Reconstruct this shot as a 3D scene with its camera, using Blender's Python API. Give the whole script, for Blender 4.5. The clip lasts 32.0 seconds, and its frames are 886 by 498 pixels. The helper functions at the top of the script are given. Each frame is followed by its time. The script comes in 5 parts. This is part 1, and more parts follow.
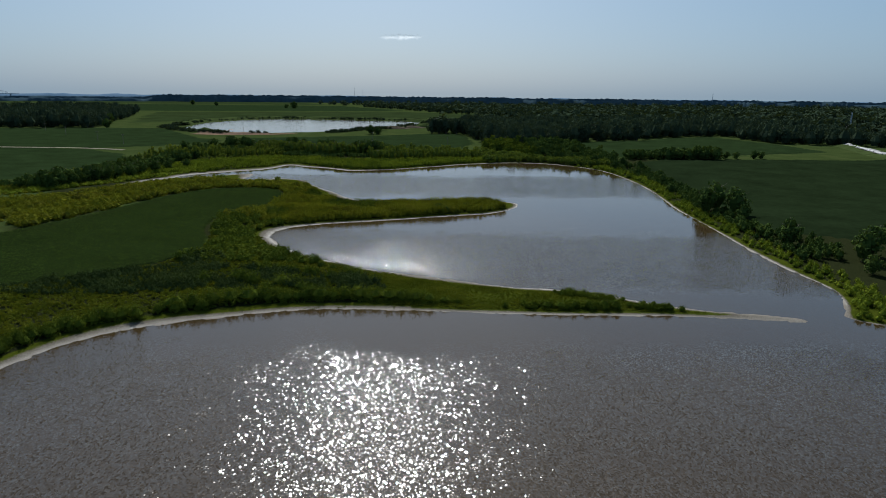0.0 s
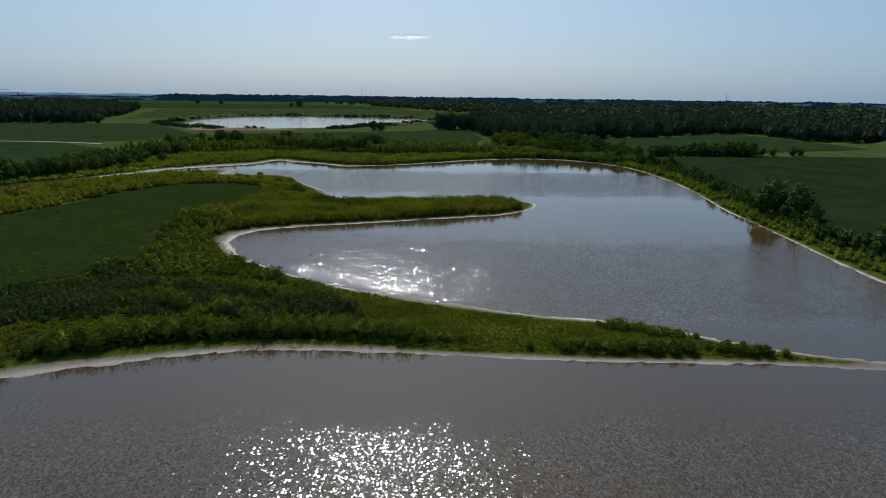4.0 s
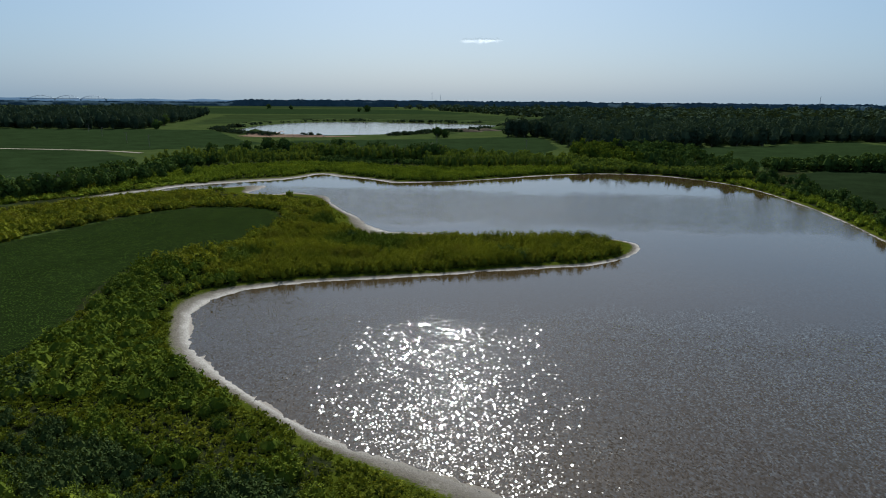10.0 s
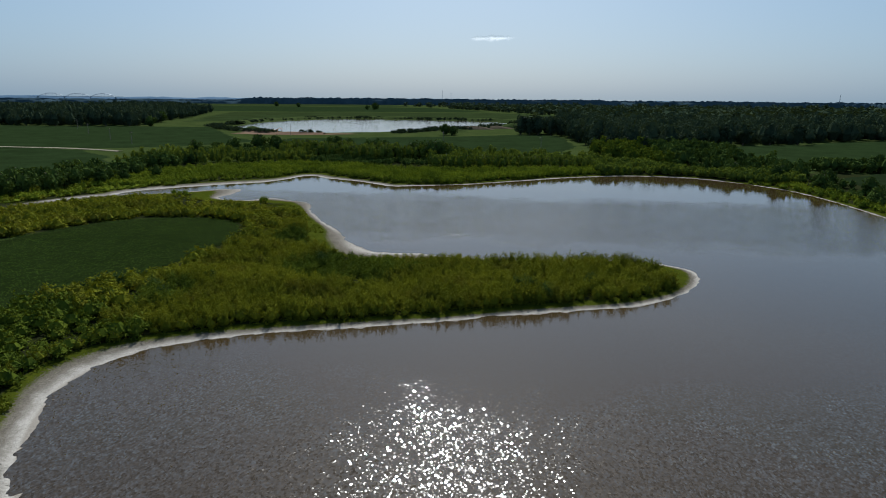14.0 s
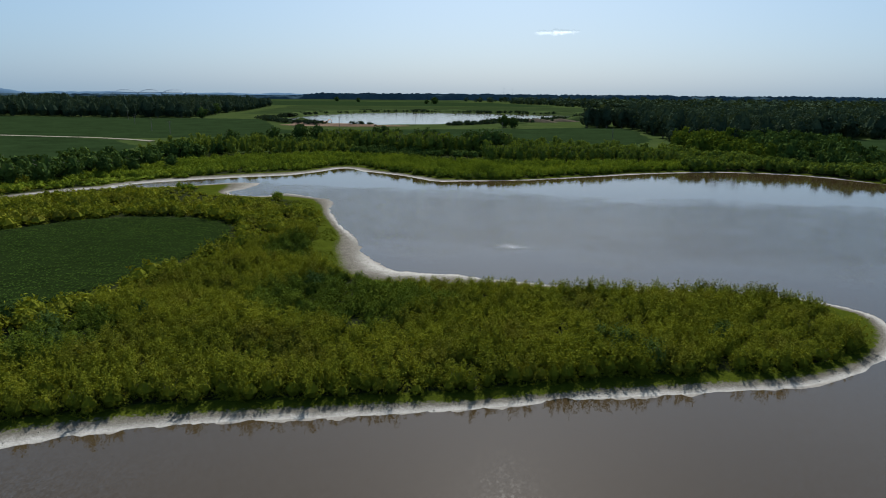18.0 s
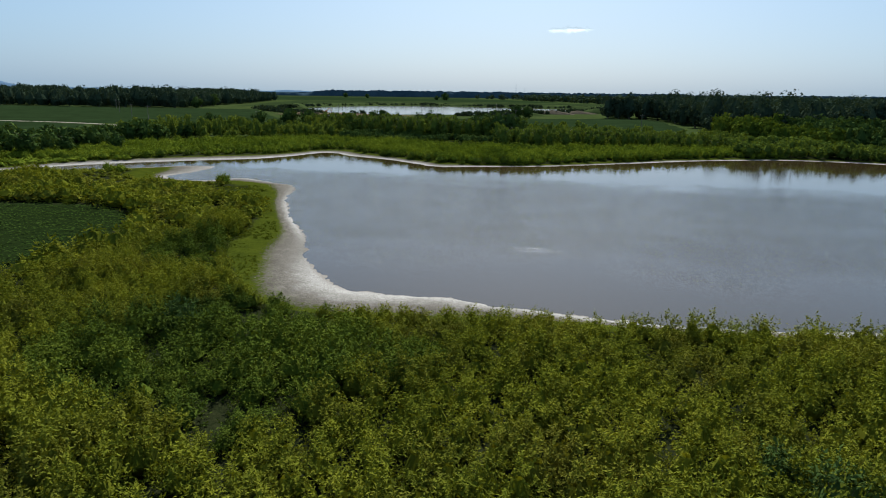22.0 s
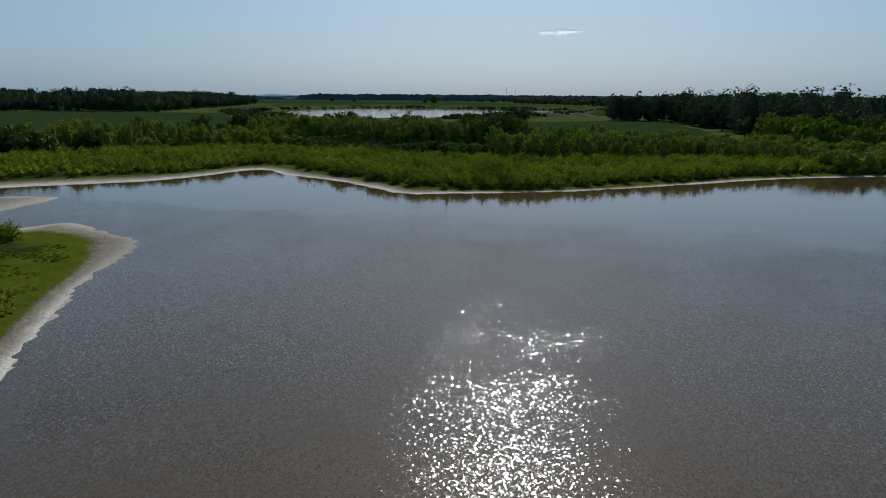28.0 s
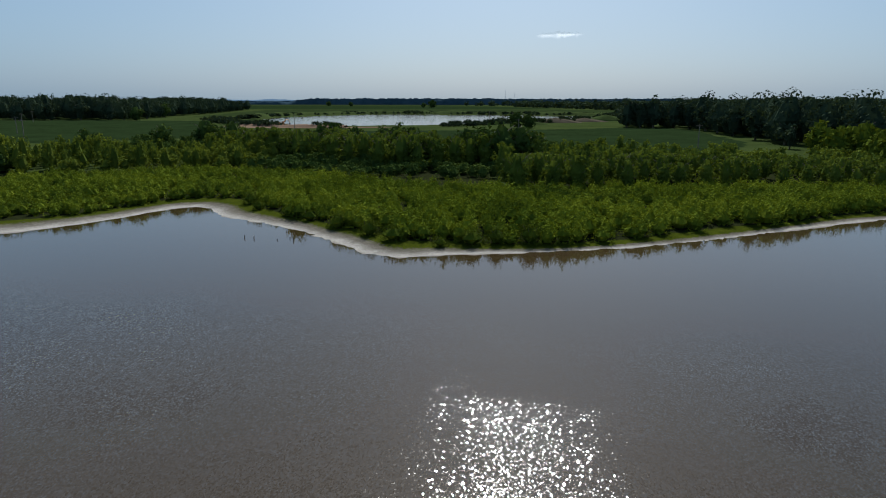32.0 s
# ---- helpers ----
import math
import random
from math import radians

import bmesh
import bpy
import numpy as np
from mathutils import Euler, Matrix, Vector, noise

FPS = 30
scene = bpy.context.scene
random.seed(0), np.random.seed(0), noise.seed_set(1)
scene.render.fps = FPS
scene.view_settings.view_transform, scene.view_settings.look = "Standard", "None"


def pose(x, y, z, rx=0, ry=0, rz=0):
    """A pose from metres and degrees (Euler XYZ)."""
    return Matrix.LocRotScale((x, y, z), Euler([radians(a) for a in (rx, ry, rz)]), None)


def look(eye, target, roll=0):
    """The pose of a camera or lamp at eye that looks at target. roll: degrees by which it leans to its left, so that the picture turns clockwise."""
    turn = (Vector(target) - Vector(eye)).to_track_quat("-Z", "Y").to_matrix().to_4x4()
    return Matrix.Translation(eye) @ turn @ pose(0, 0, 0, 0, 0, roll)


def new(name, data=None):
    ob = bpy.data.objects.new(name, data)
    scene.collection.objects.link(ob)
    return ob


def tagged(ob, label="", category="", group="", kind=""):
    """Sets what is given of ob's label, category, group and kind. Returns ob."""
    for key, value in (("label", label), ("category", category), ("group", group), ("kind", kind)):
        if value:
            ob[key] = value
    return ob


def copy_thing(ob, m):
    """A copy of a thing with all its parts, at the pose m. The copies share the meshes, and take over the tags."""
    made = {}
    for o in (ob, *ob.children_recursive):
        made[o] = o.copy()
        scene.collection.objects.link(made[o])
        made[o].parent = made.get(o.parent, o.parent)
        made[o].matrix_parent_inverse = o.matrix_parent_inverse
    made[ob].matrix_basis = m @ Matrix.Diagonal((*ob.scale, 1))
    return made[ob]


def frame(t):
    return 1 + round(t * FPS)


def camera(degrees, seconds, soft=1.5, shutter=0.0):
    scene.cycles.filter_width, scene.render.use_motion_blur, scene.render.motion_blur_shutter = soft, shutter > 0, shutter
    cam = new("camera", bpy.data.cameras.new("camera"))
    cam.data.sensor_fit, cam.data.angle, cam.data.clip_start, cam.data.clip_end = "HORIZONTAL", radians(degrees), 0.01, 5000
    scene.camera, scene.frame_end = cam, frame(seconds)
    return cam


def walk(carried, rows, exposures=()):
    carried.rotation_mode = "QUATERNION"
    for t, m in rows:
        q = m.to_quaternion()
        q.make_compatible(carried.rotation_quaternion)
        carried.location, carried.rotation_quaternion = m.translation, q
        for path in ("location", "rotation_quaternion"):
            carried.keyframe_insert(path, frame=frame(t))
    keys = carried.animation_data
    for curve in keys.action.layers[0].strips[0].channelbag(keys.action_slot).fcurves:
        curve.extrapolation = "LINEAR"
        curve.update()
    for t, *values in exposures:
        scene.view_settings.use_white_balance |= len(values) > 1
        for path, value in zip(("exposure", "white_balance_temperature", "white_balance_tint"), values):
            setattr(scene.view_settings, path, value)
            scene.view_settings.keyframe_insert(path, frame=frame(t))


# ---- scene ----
cam = camera(68.94, 32.0, soft=1.0)
ROWS = [
    (0.0, 0.00, -0.00, 45.00, 76.50, -0.62, -0.48),
    (0.5, 0.21, 5.09, 43.13, 76.50, -0.61, -0.35),
    (1.0, 0.50, 9.92, 41.40, 76.50, -0.61, -0.24),
    (1.5, 0.77, 15.08, 39.55, 76.48, -0.63, -0.12),
    (2.0, 1.06, 20.30, 37.92, 76.47, -0.66, -0.03),
    (2.5, 1.19, 25.49, 37.64, 76.52, -0.71, 0.05),
    (4.5, 2.02, 46.25, 37.15, 76.62, -0.73, 0.37),
    (5.0, 2.11, 51.13, 36.96, 76.62, -0.71, 0.44),
    (5.5, 2.17, 56.20, 36.77, 76.68, -0.71, 0.78),
    (5.6, 2.16, 57.15, 36.77, 76.67, -0.69, 1.32),
    (5.7, 2.15, 58.10, 36.77, 76.67, -0.67, 2.09),
    (5.8, 2.14, 59.06, 36.77, 76.65, -0.63, 3.22),
    (5.9, 2.13, 60.01, 36.77, 76.64, -0.59, 4.45),
    (6.0, 2.12, 60.96, 36.77, 76.63, -0.56, 5.31),
    (6.5, 2.36, 66.20, 36.72, 76.65, -0.50, 5.57),
    (7.0, 2.34, 71.40, 36.77, 76.68, -0.49, 5.65),
    (7.5, 2.16, 76.44, 36.65, 76.73, -0.47, 5.68),
    (8.0, 2.04, 81.58, 36.60, 76.78, -0.45, 5.73),
    (8.5, 1.89, 86.53, 36.54, 76.82, -0.41, 5.80),
    (9.0, 1.80, 91.57, 36.62, 76.86, -0.44, 5.85),
    (9.5, 1.71, 96.42, 36.60, 76.91, -0.48, 5.92),
    (10.0, 1.52, 100.99, 36.57, 76.94, -0.48, 6.38),
    (10.5, 1.34, 106.01, 36.45, 77.00, -0.49, 6.86),
    (11.0, 1.19, 110.61, 36.38, 77.01, -0.48, 7.01),
    (11.5, 1.03, 115.48, 36.11, 77.00, -0.48, 7.11),
    (12.0, 0.94, 120.29, 35.75, 76.96, -0.48, 7.27),
    (12.5, 0.60, 125.08, 34.99, 76.87, -0.48, 7.28),
    (13.0, 0.36, 130.16, 33.74, 76.82, -0.50, 7.27),
    (13.5, 0.04, 134.99, 33.57, 76.81, -0.54, 7.29),
    (14.0, -0.27, 140.15, 33.52, 76.82, -0.52, 7.32),
    (14.5, -0.71, 145.38, 33.36, 76.80, -0.50, 8.50),
    (16.5, -2.03, 165.66, 30.71, 76.56, -0.48, 11.84),
    (17.0, -2.62, 170.94, 29.70, 76.54, -0.51, 12.15),
    (17.5, -3.17, 175.87, 28.71, 76.52, -0.49, 12.40),
    (18.0, -3.75, 180.79, 27.68, 76.49, -0.45, 12.64),
    (18.5, -4.40, 185.69, 26.69, 76.48, -0.41, 12.89),
    (19.0, -5.14, 190.91, 25.62, 76.47, -0.37, 13.14),
    (19.5, -5.82, 195.76, 24.56, 76.46, -0.41, 13.36),
    (20.0, -6.66, 200.89, 23.36, 76.44, -0.45, 13.54),
    (20.5, -7.44, 205.99, 22.24, 76.44, -0.51, 13.74),
    (21.0, -8.22, 210.83, 21.10, 76.44, -0.55, 13.80),
    (21.5, -9.12, 215.87, 19.83, 76.43, -0.64, 13.73),
    (22.0, -9.95, 220.65, 18.64, 76.44, -0.75, 13.65),
    (22.5, -10.86, 225.75, 17.64, 76.42, -0.87, 13.58),
    (23.0, -11.82, 230.87, 16.90, 76.44, -0.96, 13.51),
    (23.5, -12.71, 235.82, 16.54, 76.45, -0.86, 13.43),
    (24.0, -13.70, 241.07, 16.37, 76.45, -0.74, 13.38),
    (24.5, -14.61, 245.91, 16.40, 76.45, -0.60, 13.32),
    (25.0, -15.55, 250.88, 16.40, 76.47, -0.48, 13.26),
    (25.5, -16.38, 255.51, 16.33, 76.56, -0.51, 13.17),
    (27.5, -19.66, 273.25, 16.29, 76.74, -0.43, 12.86),
    (28.0, -20.47, 277.96, 16.28, 76.76, -0.44, 12.79),
    (28.5, -21.55, 282.45, 16.42, 76.78, -0.34, 12.76),
    (29.0, -22.66, 287.14, 16.55, 76.81, -0.30, 12.69),
    (29.5, -23.73, 291.59, 16.67, 76.89, -0.23, 12.68),
    (30.0, -24.84, 296.32, 16.86, 76.92, -0.18, 12.68),
    (30.5, -25.75, 301.12, 16.96, 76.97, -0.17, 12.68),
    (31.0, -26.63, 305.69, 17.08, 77.00, -0.16, 12.67),
    (31.5, -27.54, 310.49, 17.21, 77.04, -0.14, 12.66),
    (32.0, -28.36, 315.06, 17.60, 77.07, -0.10, 12.69),
]
EXPOSURES = [(t, s + 0.28, 5950.0, 8.0) for t, s in ((0.0, 0.45), (2.5, 0.48), (6.0, 0.7), (11.0, 0.62), (13.0, 0.55), (17.0, 0.74), (21.0, 0.92), (23.0, 0.9), (25.0, 0.5), (28.0, 0.42), (32.0, 0.54))]
walk(cam, [(t, pose(*p)) for t, *p in ROWS], EXPOSURES)

# ---------------------------------------------------------------- light
SUN_AZ, SUN_EL = radians(-6.6), radians(41.0)   # azimuth clockwise from +y
world = bpy.data.worlds.new("sky")
scene.world = world
world.use_nodes = True
wn = world.node_tree
sky = wn.nodes.new("ShaderNodeTexSky")
sky.sky_type = "NISHITA"
sky.sun_disc = False
sky.sun_elevation, sky.sun_rotation = SUN_EL, SUN_AZ
sky.air_density, sky.dust_density, sky.ozone_density = 0.9, 2.2, 3.0
haze = wn.nodes.new("ShaderNodeMix")          # a pale summer haze over the whole sky
haze.data_type = "RGBA"
haze.inputs[0].default_value = 0.42
haze.inputs[7].default_value = (6.2, 9.9, 13.3, 1)
wn.links.new(sky.outputs["Color"], haze.inputs[6])
wn.links.new(haze.outputs[2], wn.nodes["Background"].inputs["Color"])
wn.nodes["Background"].inputs["Strength"].default_value = 0.0345
sun_dir = Vector((math.sin(SUN_AZ) * math.cos(SUN_EL), math.cos(SUN_AZ) * math.cos(SUN_EL), math.sin(SUN_EL)))
sun = new("sun", bpy.data.lights.new("sun", "SUN"))
sun.data.energy, sun.data.angle, sun.data.color = 4.6, radians(0.53), (1.0, 0.95, 0.86)
sun.matrix_world = look(sun_dir * 300, (0, 0, 0))

# ---------------------------------------------------------------- materials


def material(name):
    m = bpy.data.materials.new(name)
    m.use_nodes = True
    nt = m.node_tree
    return m, nt, nt.nodes["Principled BSDF"]


def node(nt, kind, **inputs):
    n = nt.nodes.new(kind)
    for key, value in inputs.items():
        n.inputs[key.replace("_", " ")].default_value = value
    return n


def ramp(nt, source, *stops):
    """A colour ramp over a node's output. stops: (place, (r, g, b))."""
    n = nt.nodes.new("ShaderNodeValToRGB")
    e = n.color_ramp.elements
    while len(e) < len(stops):
        e.new(0.5)
    for el, (p, c) in zip(e, stops):
        el.position, el.color = p, (*c, 1)
    nt.links.new(source, n.inputs["Fac"])
    return n.outputs["Color"]


def mix(nt, fac, a, b, blend="MIX"):
    n = nt.nodes.new("ShaderNodeMix")
    n.data_type, n.blend_type = "RGBA", blend
    for k, v in ((0, fac), (6, a), (7, b)):
        if isinstance(v, (int, float)):
            n.inputs[k].default_value = v
        elif isinstance(v, tuple):
            n.inputs[k].default_value = (*v, 1)
        else:
            nt.links.new(v, n.inputs[k])
    return n.outputs[2]


def place(nt):
    return nt.nodes.new("ShaderNodeNewGeometry").outputs["Position"]


def noisy(nt, scale, detail=3.0, vector=None, rough=0.55):
    n = node(nt, "ShaderNodeTexNoise", Scale=scale, Detail=detail, Roughness=rough)
    nt.links.new(vector if vector is not None else place(nt), n.inputs["Vector"])
    return n.outputs["Fac"]


def bump(nt, bsdf, height, strength, distance):
    n = node(nt, "ShaderNodeBump", Strength=strength, Distance=distance)
    nt.links.new(height, n.inputs["Height"])
    nt.links.new(n.outputs["Normal"], bsdf.inputs["Normal"])


def mathn(nt, op, a, b=None, c=None, clamp=False):
    n = nt.nodes.new("ShaderNodeMath")
    n.operation, n.use_clamp = op, clamp
    for k, v in enumerate((a, b, c)):
        if v is None:
            continue
        if isinstance(v, (int, float)):
            n.inputs[k].default_value = v
        else:
            nt.links.new(v, n.inputs[k])
    return n.outputs[0]


def leaf_material(name, dark, mid, light, through_light=0.35, patch=0.12, rough=0.6, gloss=0.0, dry=None):
    """Leaves: colour by leaf and by patch of ground, part of the light goes through."""
    m, nt, b = material(name)
    geo = nt.nodes.new("ShaderNodeNewGeometry")
    big = noisy(nt, patch, 3.0, geo.outputs["Position"])
    tuft = noisy(nt, 0.55, 2.0, geo.outputs["Position"])
    f = mathn(nt, "MULTIPLY_ADD", geo.outputs["Random Per Island"], 0.34, mathn(nt, "MULTIPLY_ADD", big, 1.5, mathn(nt, "MULTIPLY_ADD", tuft, 0.7, -0.78)), clamp=True)
    col = ramp(nt, f, (0.0, dark), (0.5, mid), (1.0, light))
    if dry:
        col = mix(nt, ramp(nt, noisy(nt, patch * 2.3, 4.0, geo.outputs["Position"]), (0.5, (0, 0, 0)), (0.68, (0.45, 0.45, 0.45))), col, dry)
    nt.links.new(col, b.inputs["Base Color"])
    b.inputs["Roughness"].default_value = rough
    b.inputs["Specular IOR Level"].default_value = gloss
    tr = nt.nodes.new("ShaderNodeBsdfTranslucent")
    nt.links.new(mix(nt, 1.0, col, (1.15, 1.1, 0.45), "MULTIPLY"), tr.inputs["Color"])
    ms = nt.nodes.new("ShaderNodeMixShader")
    ms.inputs[0].default_value = through_light
    nt.links.new(b.outputs[0], ms.inputs[1])
    nt.links.new(tr.outputs[0], ms.inputs[2])
    nt.links.new(ms.outputs[0], nt.nodes["Material Output"].inputs["Surface"])
    return m


def plain(name, color, rough=0.7, metallic=0.0, spread=0.25, scale=3.0, relief=0.0):
    """A simple surface with two scales of variation."""
    m, nt, b = material(name)
    n1, n2 = noisy(nt, scale), noisy(nt, scale * 9)
    f = mathn(nt, "MULTIPLY_ADD", n2, 0.4, mathn(nt, "MULTIPLY", n1, 0.6))
    lo = tuple(c * (1 - spread) for c in color)
    hi = tuple(min(1.0, c * (1 + spread)) for c in color)
    nt.links.new(ramp(nt, f, (0.3, lo), (0.7, hi)), b.inputs["Base Color"])
    b.inputs["Roughness"].default_value, b.inputs["Metallic"].default_value = rough, metallic
    if relief:
        bump(nt, b, n2, 0.6, relief)
    return m


WILLOW = leaf_material("willow_leaves", (0.0330, 0.0540, 0.0090), (0.1030, 0.1320, 0.0125), (0.1680, 0.1900, 0.0180), 0.14, 0.09)
THICKET = leaf_material("thicket_leaves", (0.0500, 0.0610, 0.0082), (0.1060, 0.1150, 0.0108), (0.1500, 0.1490, 0.0145), 0.18, 0.09, dry=(0.085, 0.07, 0.016))
SAGE = leaf_material("sage_leaves", (0.0200, 0.0320, 0.0110), (0.0350, 0.0510, 0.0160), (0.0580, 0.0780, 0.0230), 0.08, 0.14)
HEDGE = leaf_material("hedge_leaves", (0.0250, 0.0410, 0.0080), (0.0600, 0.0810, 0.0100), (0.1040, 0.1230, 0.0150), 0.12, 0.09)
BELT = leaf_material("belt_leaves", (0.0340, 0.0540, 0.0120), (0.0700, 0.0950, 0.0170), (0.1250, 0.1480, 0.0230), 0.2, 0.12)
SCRUB = leaf_material("scrub_leaves", (0.0220, 0.0390, 0.0110), (0.0390, 0.0620, 0.0155), (0.0700, 0.0960, 0.0210), 0.1, 0.1)
WEED = leaf_material("weed_leaves", (0.0420, 0.0550, 0.0068), (0.0740, 0.0880, 0.0102), (0.1200, 0.1240, 0.0165), 0.2, 0.12)
# far woods: leaf green made bluer and lighter to stand in for haze
WOODS = leaf_material("hazy_wood_leaves", (0.0160, 0.0265, 0.0175), (0.0300, 0.0435, 0.0265), (0.0500, 0.0660, 0.0360), 0.1, 0.07)
CROP = leaf_material("crop_leaves", (0.0180, 0.0320, 0.0064), (0.0250, 0.0420, 0.0078), (0.0360, 0.0560, 0.0100), 0.12, 0.03)
SAPLING = leaf_material("sapling_leaves", (0.0400, 0.0620, 0.0130), (0.0850, 0.1080, 0.0180), (0.1420, 0.1620, 0.0250), 0.22, 0.045)
BARK = plain("bark", (0.09, 0.07, 0.05), 0.9, scale=2.0, relief=0.02)

# the ground: pale silt by the water, a strip of low grass, soil and weeds behind
GROUND, nt, b = material("ground")
at_sand = nt.nodes.new("ShaderNodeAttribute")
at_sand.attribute_name = "sand"
at_lawn = nt.nodes.new("ShaderNodeAttribute")
at_lawn.attribute_name = "lawn"
n_big, n_mid, n_fine, n_grit = noisy(nt, 0.05), noisy(nt, 0.5, 4), noisy(nt, 3.0, 4), noisy(nt, 18.0, 2)
silt = ramp(nt, mathn(nt, "MULTIPLY_ADD", n_fine, 0.6, mathn(nt, "MULTIPLY", n_mid, 0.4)),
            (0.28, (0.05, 0.043, 0.035)), (0.5, (0.098, 0.087, 0.072)), (0.72, (0.172, 0.158, 0.138)))
# whitish crust towards the waterline, brightened in colour for the glancing glitter there
glitter_crust = ramp(nt, mathn(nt, "MULTIPLY_ADD", n_fine, 0.5, mathn(nt, "MULTIPLY_ADD", n_mid, 0.5, mathn(nt, "MULTIPLY", at_sand.outputs["Fac"], 0.7))), (0.55, (1, 1, 1)), (0.9, (0, 0, 0)))
at_mud = nt.nodes.new("ShaderNodeAttribute")
at_mud.attribute_name = "mud"
silt = mix(nt, mathn(nt, "MULTIPLY", glitter_crust, mathn(nt, "MULTIPLY_ADD", at_mud.outputs["Fac"], -0.6, 0.8)), silt, (0.345, 0.325, 0.298))
silt = mix(nt, 1.0, silt, ramp(nt, n_grit, (0.35, (0.55, 0.54, 0.52)), (0.6, (1.1, 1.1, 1.1))), "MULTIPLY")
wet = mathn(nt, "MULTIPLY_ADD", at_sand.outputs["Fac"], -9.0, 0.6, clamp=True)
silt = mix(nt, mathn(nt, "MULTIPLY", wet, 0.55), silt, (0.12, 0.1, 0.08))
grass = ramp(nt, mathn(nt, "MULTIPLY_ADD", n_fine, 0.5, mathn(nt, "MULTIPLY", n_mid, 0.5)),
             (0.3, (0.018, 0.024, 0.0032)), (0.55, (0.033, 0.041, 0.0042)), (0.75, (0.054, 0.058, 0.008)))
soil = ramp(nt, mathn(nt, "MULTIPLY_ADD", n_fine, 0.4, mathn(nt, "MULTIPLY", n_big, 0.6)),
            (0.3, (0.018, 0.026, 0.008)), (0.55, (0.028, 0.04, 0.012)), (0.75, (0.045, 0.045, 0.018)))
shaded_litter = ramp(nt, n_fine, (0.3, (0.008, 0.011, 0.004)), (0.7, (0.018, 0.02, 0.008)))   # leaf litter with the shade under the thickets painted into its colour
soil = mix(nt, ramp(nt, mathn(nt, "MULTIPLY", at_lawn.outputs["Fac"], 0.02), (0.6, (0, 0, 0)), (0.8, (1, 1, 1))), shaded_litter, soil)
edge1 = mathn(nt, "MULTIPLY_ADD", n_fine, 1.1, mathn(nt, "ADD", at_sand.outputs["Fac"], -0.55))
m1 = ramp(nt, edge1, (0.75, (0, 0, 0)), (1.0, (1, 1, 1)))
edge2 = mathn(nt, "MULTIPLY_ADD", n_mid, 0.9, mathn(nt, "ADD", at_lawn.outputs["Fac"], -0.45))
m2 = ramp(nt, edge2, (0.8, (0, 0, 0)), (1.0, (1, 1, 1)))
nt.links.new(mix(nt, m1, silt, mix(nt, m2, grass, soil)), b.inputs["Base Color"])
b.inputs["Roughness"].default_value = 0.9
b.inputs["Specular IOR Level"].default_value = 0.0
bump(nt, b, mathn(nt, "MULTIPLY_ADD", n_grit, 0.3, n_fine), 0.7, 0.12)

# turbid brown lake water under a light breeze
WATER, nt, b = material("lake_water")
pos = place(nt)
split = nt.nodes.new("ShaderNodeSeparateXYZ")
nt.links.new(pos, split.inputs[0])


def vecn(nt, op, a, b2=None, scale=None):
    n = nt.nodes.new("ShaderNodeVectorMath")
    n.operation = op
    for k, v in ((0, a), (1, b2), (3, scale)):
        if v is None:
            continue
        if isinstance(v, (int, float, tuple)):
            n.inputs[k].default_value = v
        else:
            nt.links.new(v, n.inputs[k])
    return n.outputs[0]


def chop(nt, pos, sx, sy):
    """Slopes of small wind waves: little facets that each lean their own way, about -1 to 1 in x and y."""
    total = None
    for k, far in ((1.0, 0.0), (1.37, 31.7)):
        n = node(nt, "ShaderNodeTexVoronoi", Scale=1.0, Randomness=1.0)
        n.voronoi_dimensions = "2D"
        nt.links.new(vecn(nt, "ADD", vecn(nt, "MULTIPLY", pos, (sx * k, sy * k, 1.0)), (far, far, 0.0)), n.inputs["Vector"])
        one = vecn(nt, "SUBTRACT", n.outputs["Color"], (0.5, 0.5, 0.5))
        total = one if total is None else vecn(nt, "ADD", total, one)
    return vecn(nt, "MULTIPLY", total, (0.245, 0.35, 0.0))


# longer waves on the open near water, short ripples in the inlet beyond
far_side = ramp(nt, mathn(nt, "MULTIPLY", split.outputs["Y"], 0.002), (0.46, (0, 0, 0)), (0.56, (1, 1, 1)))
slopes = mix(nt, far_side, chop(nt, pos, 4.2, 3.3), chop(nt, pos, 12.0, 8.5))
# the breeze reaches the open stretches and dies down in the lee of the banks
along = mathn(nt, "MULTIPLY_ADD", split.outputs["Y"], 0.002, mathn(nt, "MULTIPLY_ADD", noisy(nt, 0.06, 4.0), 0.06, -0.03))
lee = ramp(nt, along, *[(p, (v, v, v)) for p, v in ((0.205, 0.98), (0.232, 0.09), (0.278, 0.08), (0.302, 0.9), (0.36, 0.88), (0.405, 0.76), (0.434, 0.1), (0.565, 0.08), (0.585, 0.46), (0.605, 0.66), (0.645, 0.63), (0.7, 0.58), (0.742, 0.05), (0.85, 0.05), (0.95, 0.14))])
gust = mathn(nt, "MULTIPLY", lee, ramp(nt, noisy(nt, 0.16, 4.0, None, 0.6), (0.32, (0.6, 0.6, 0.6)), (0.66, (1, 1, 1))))
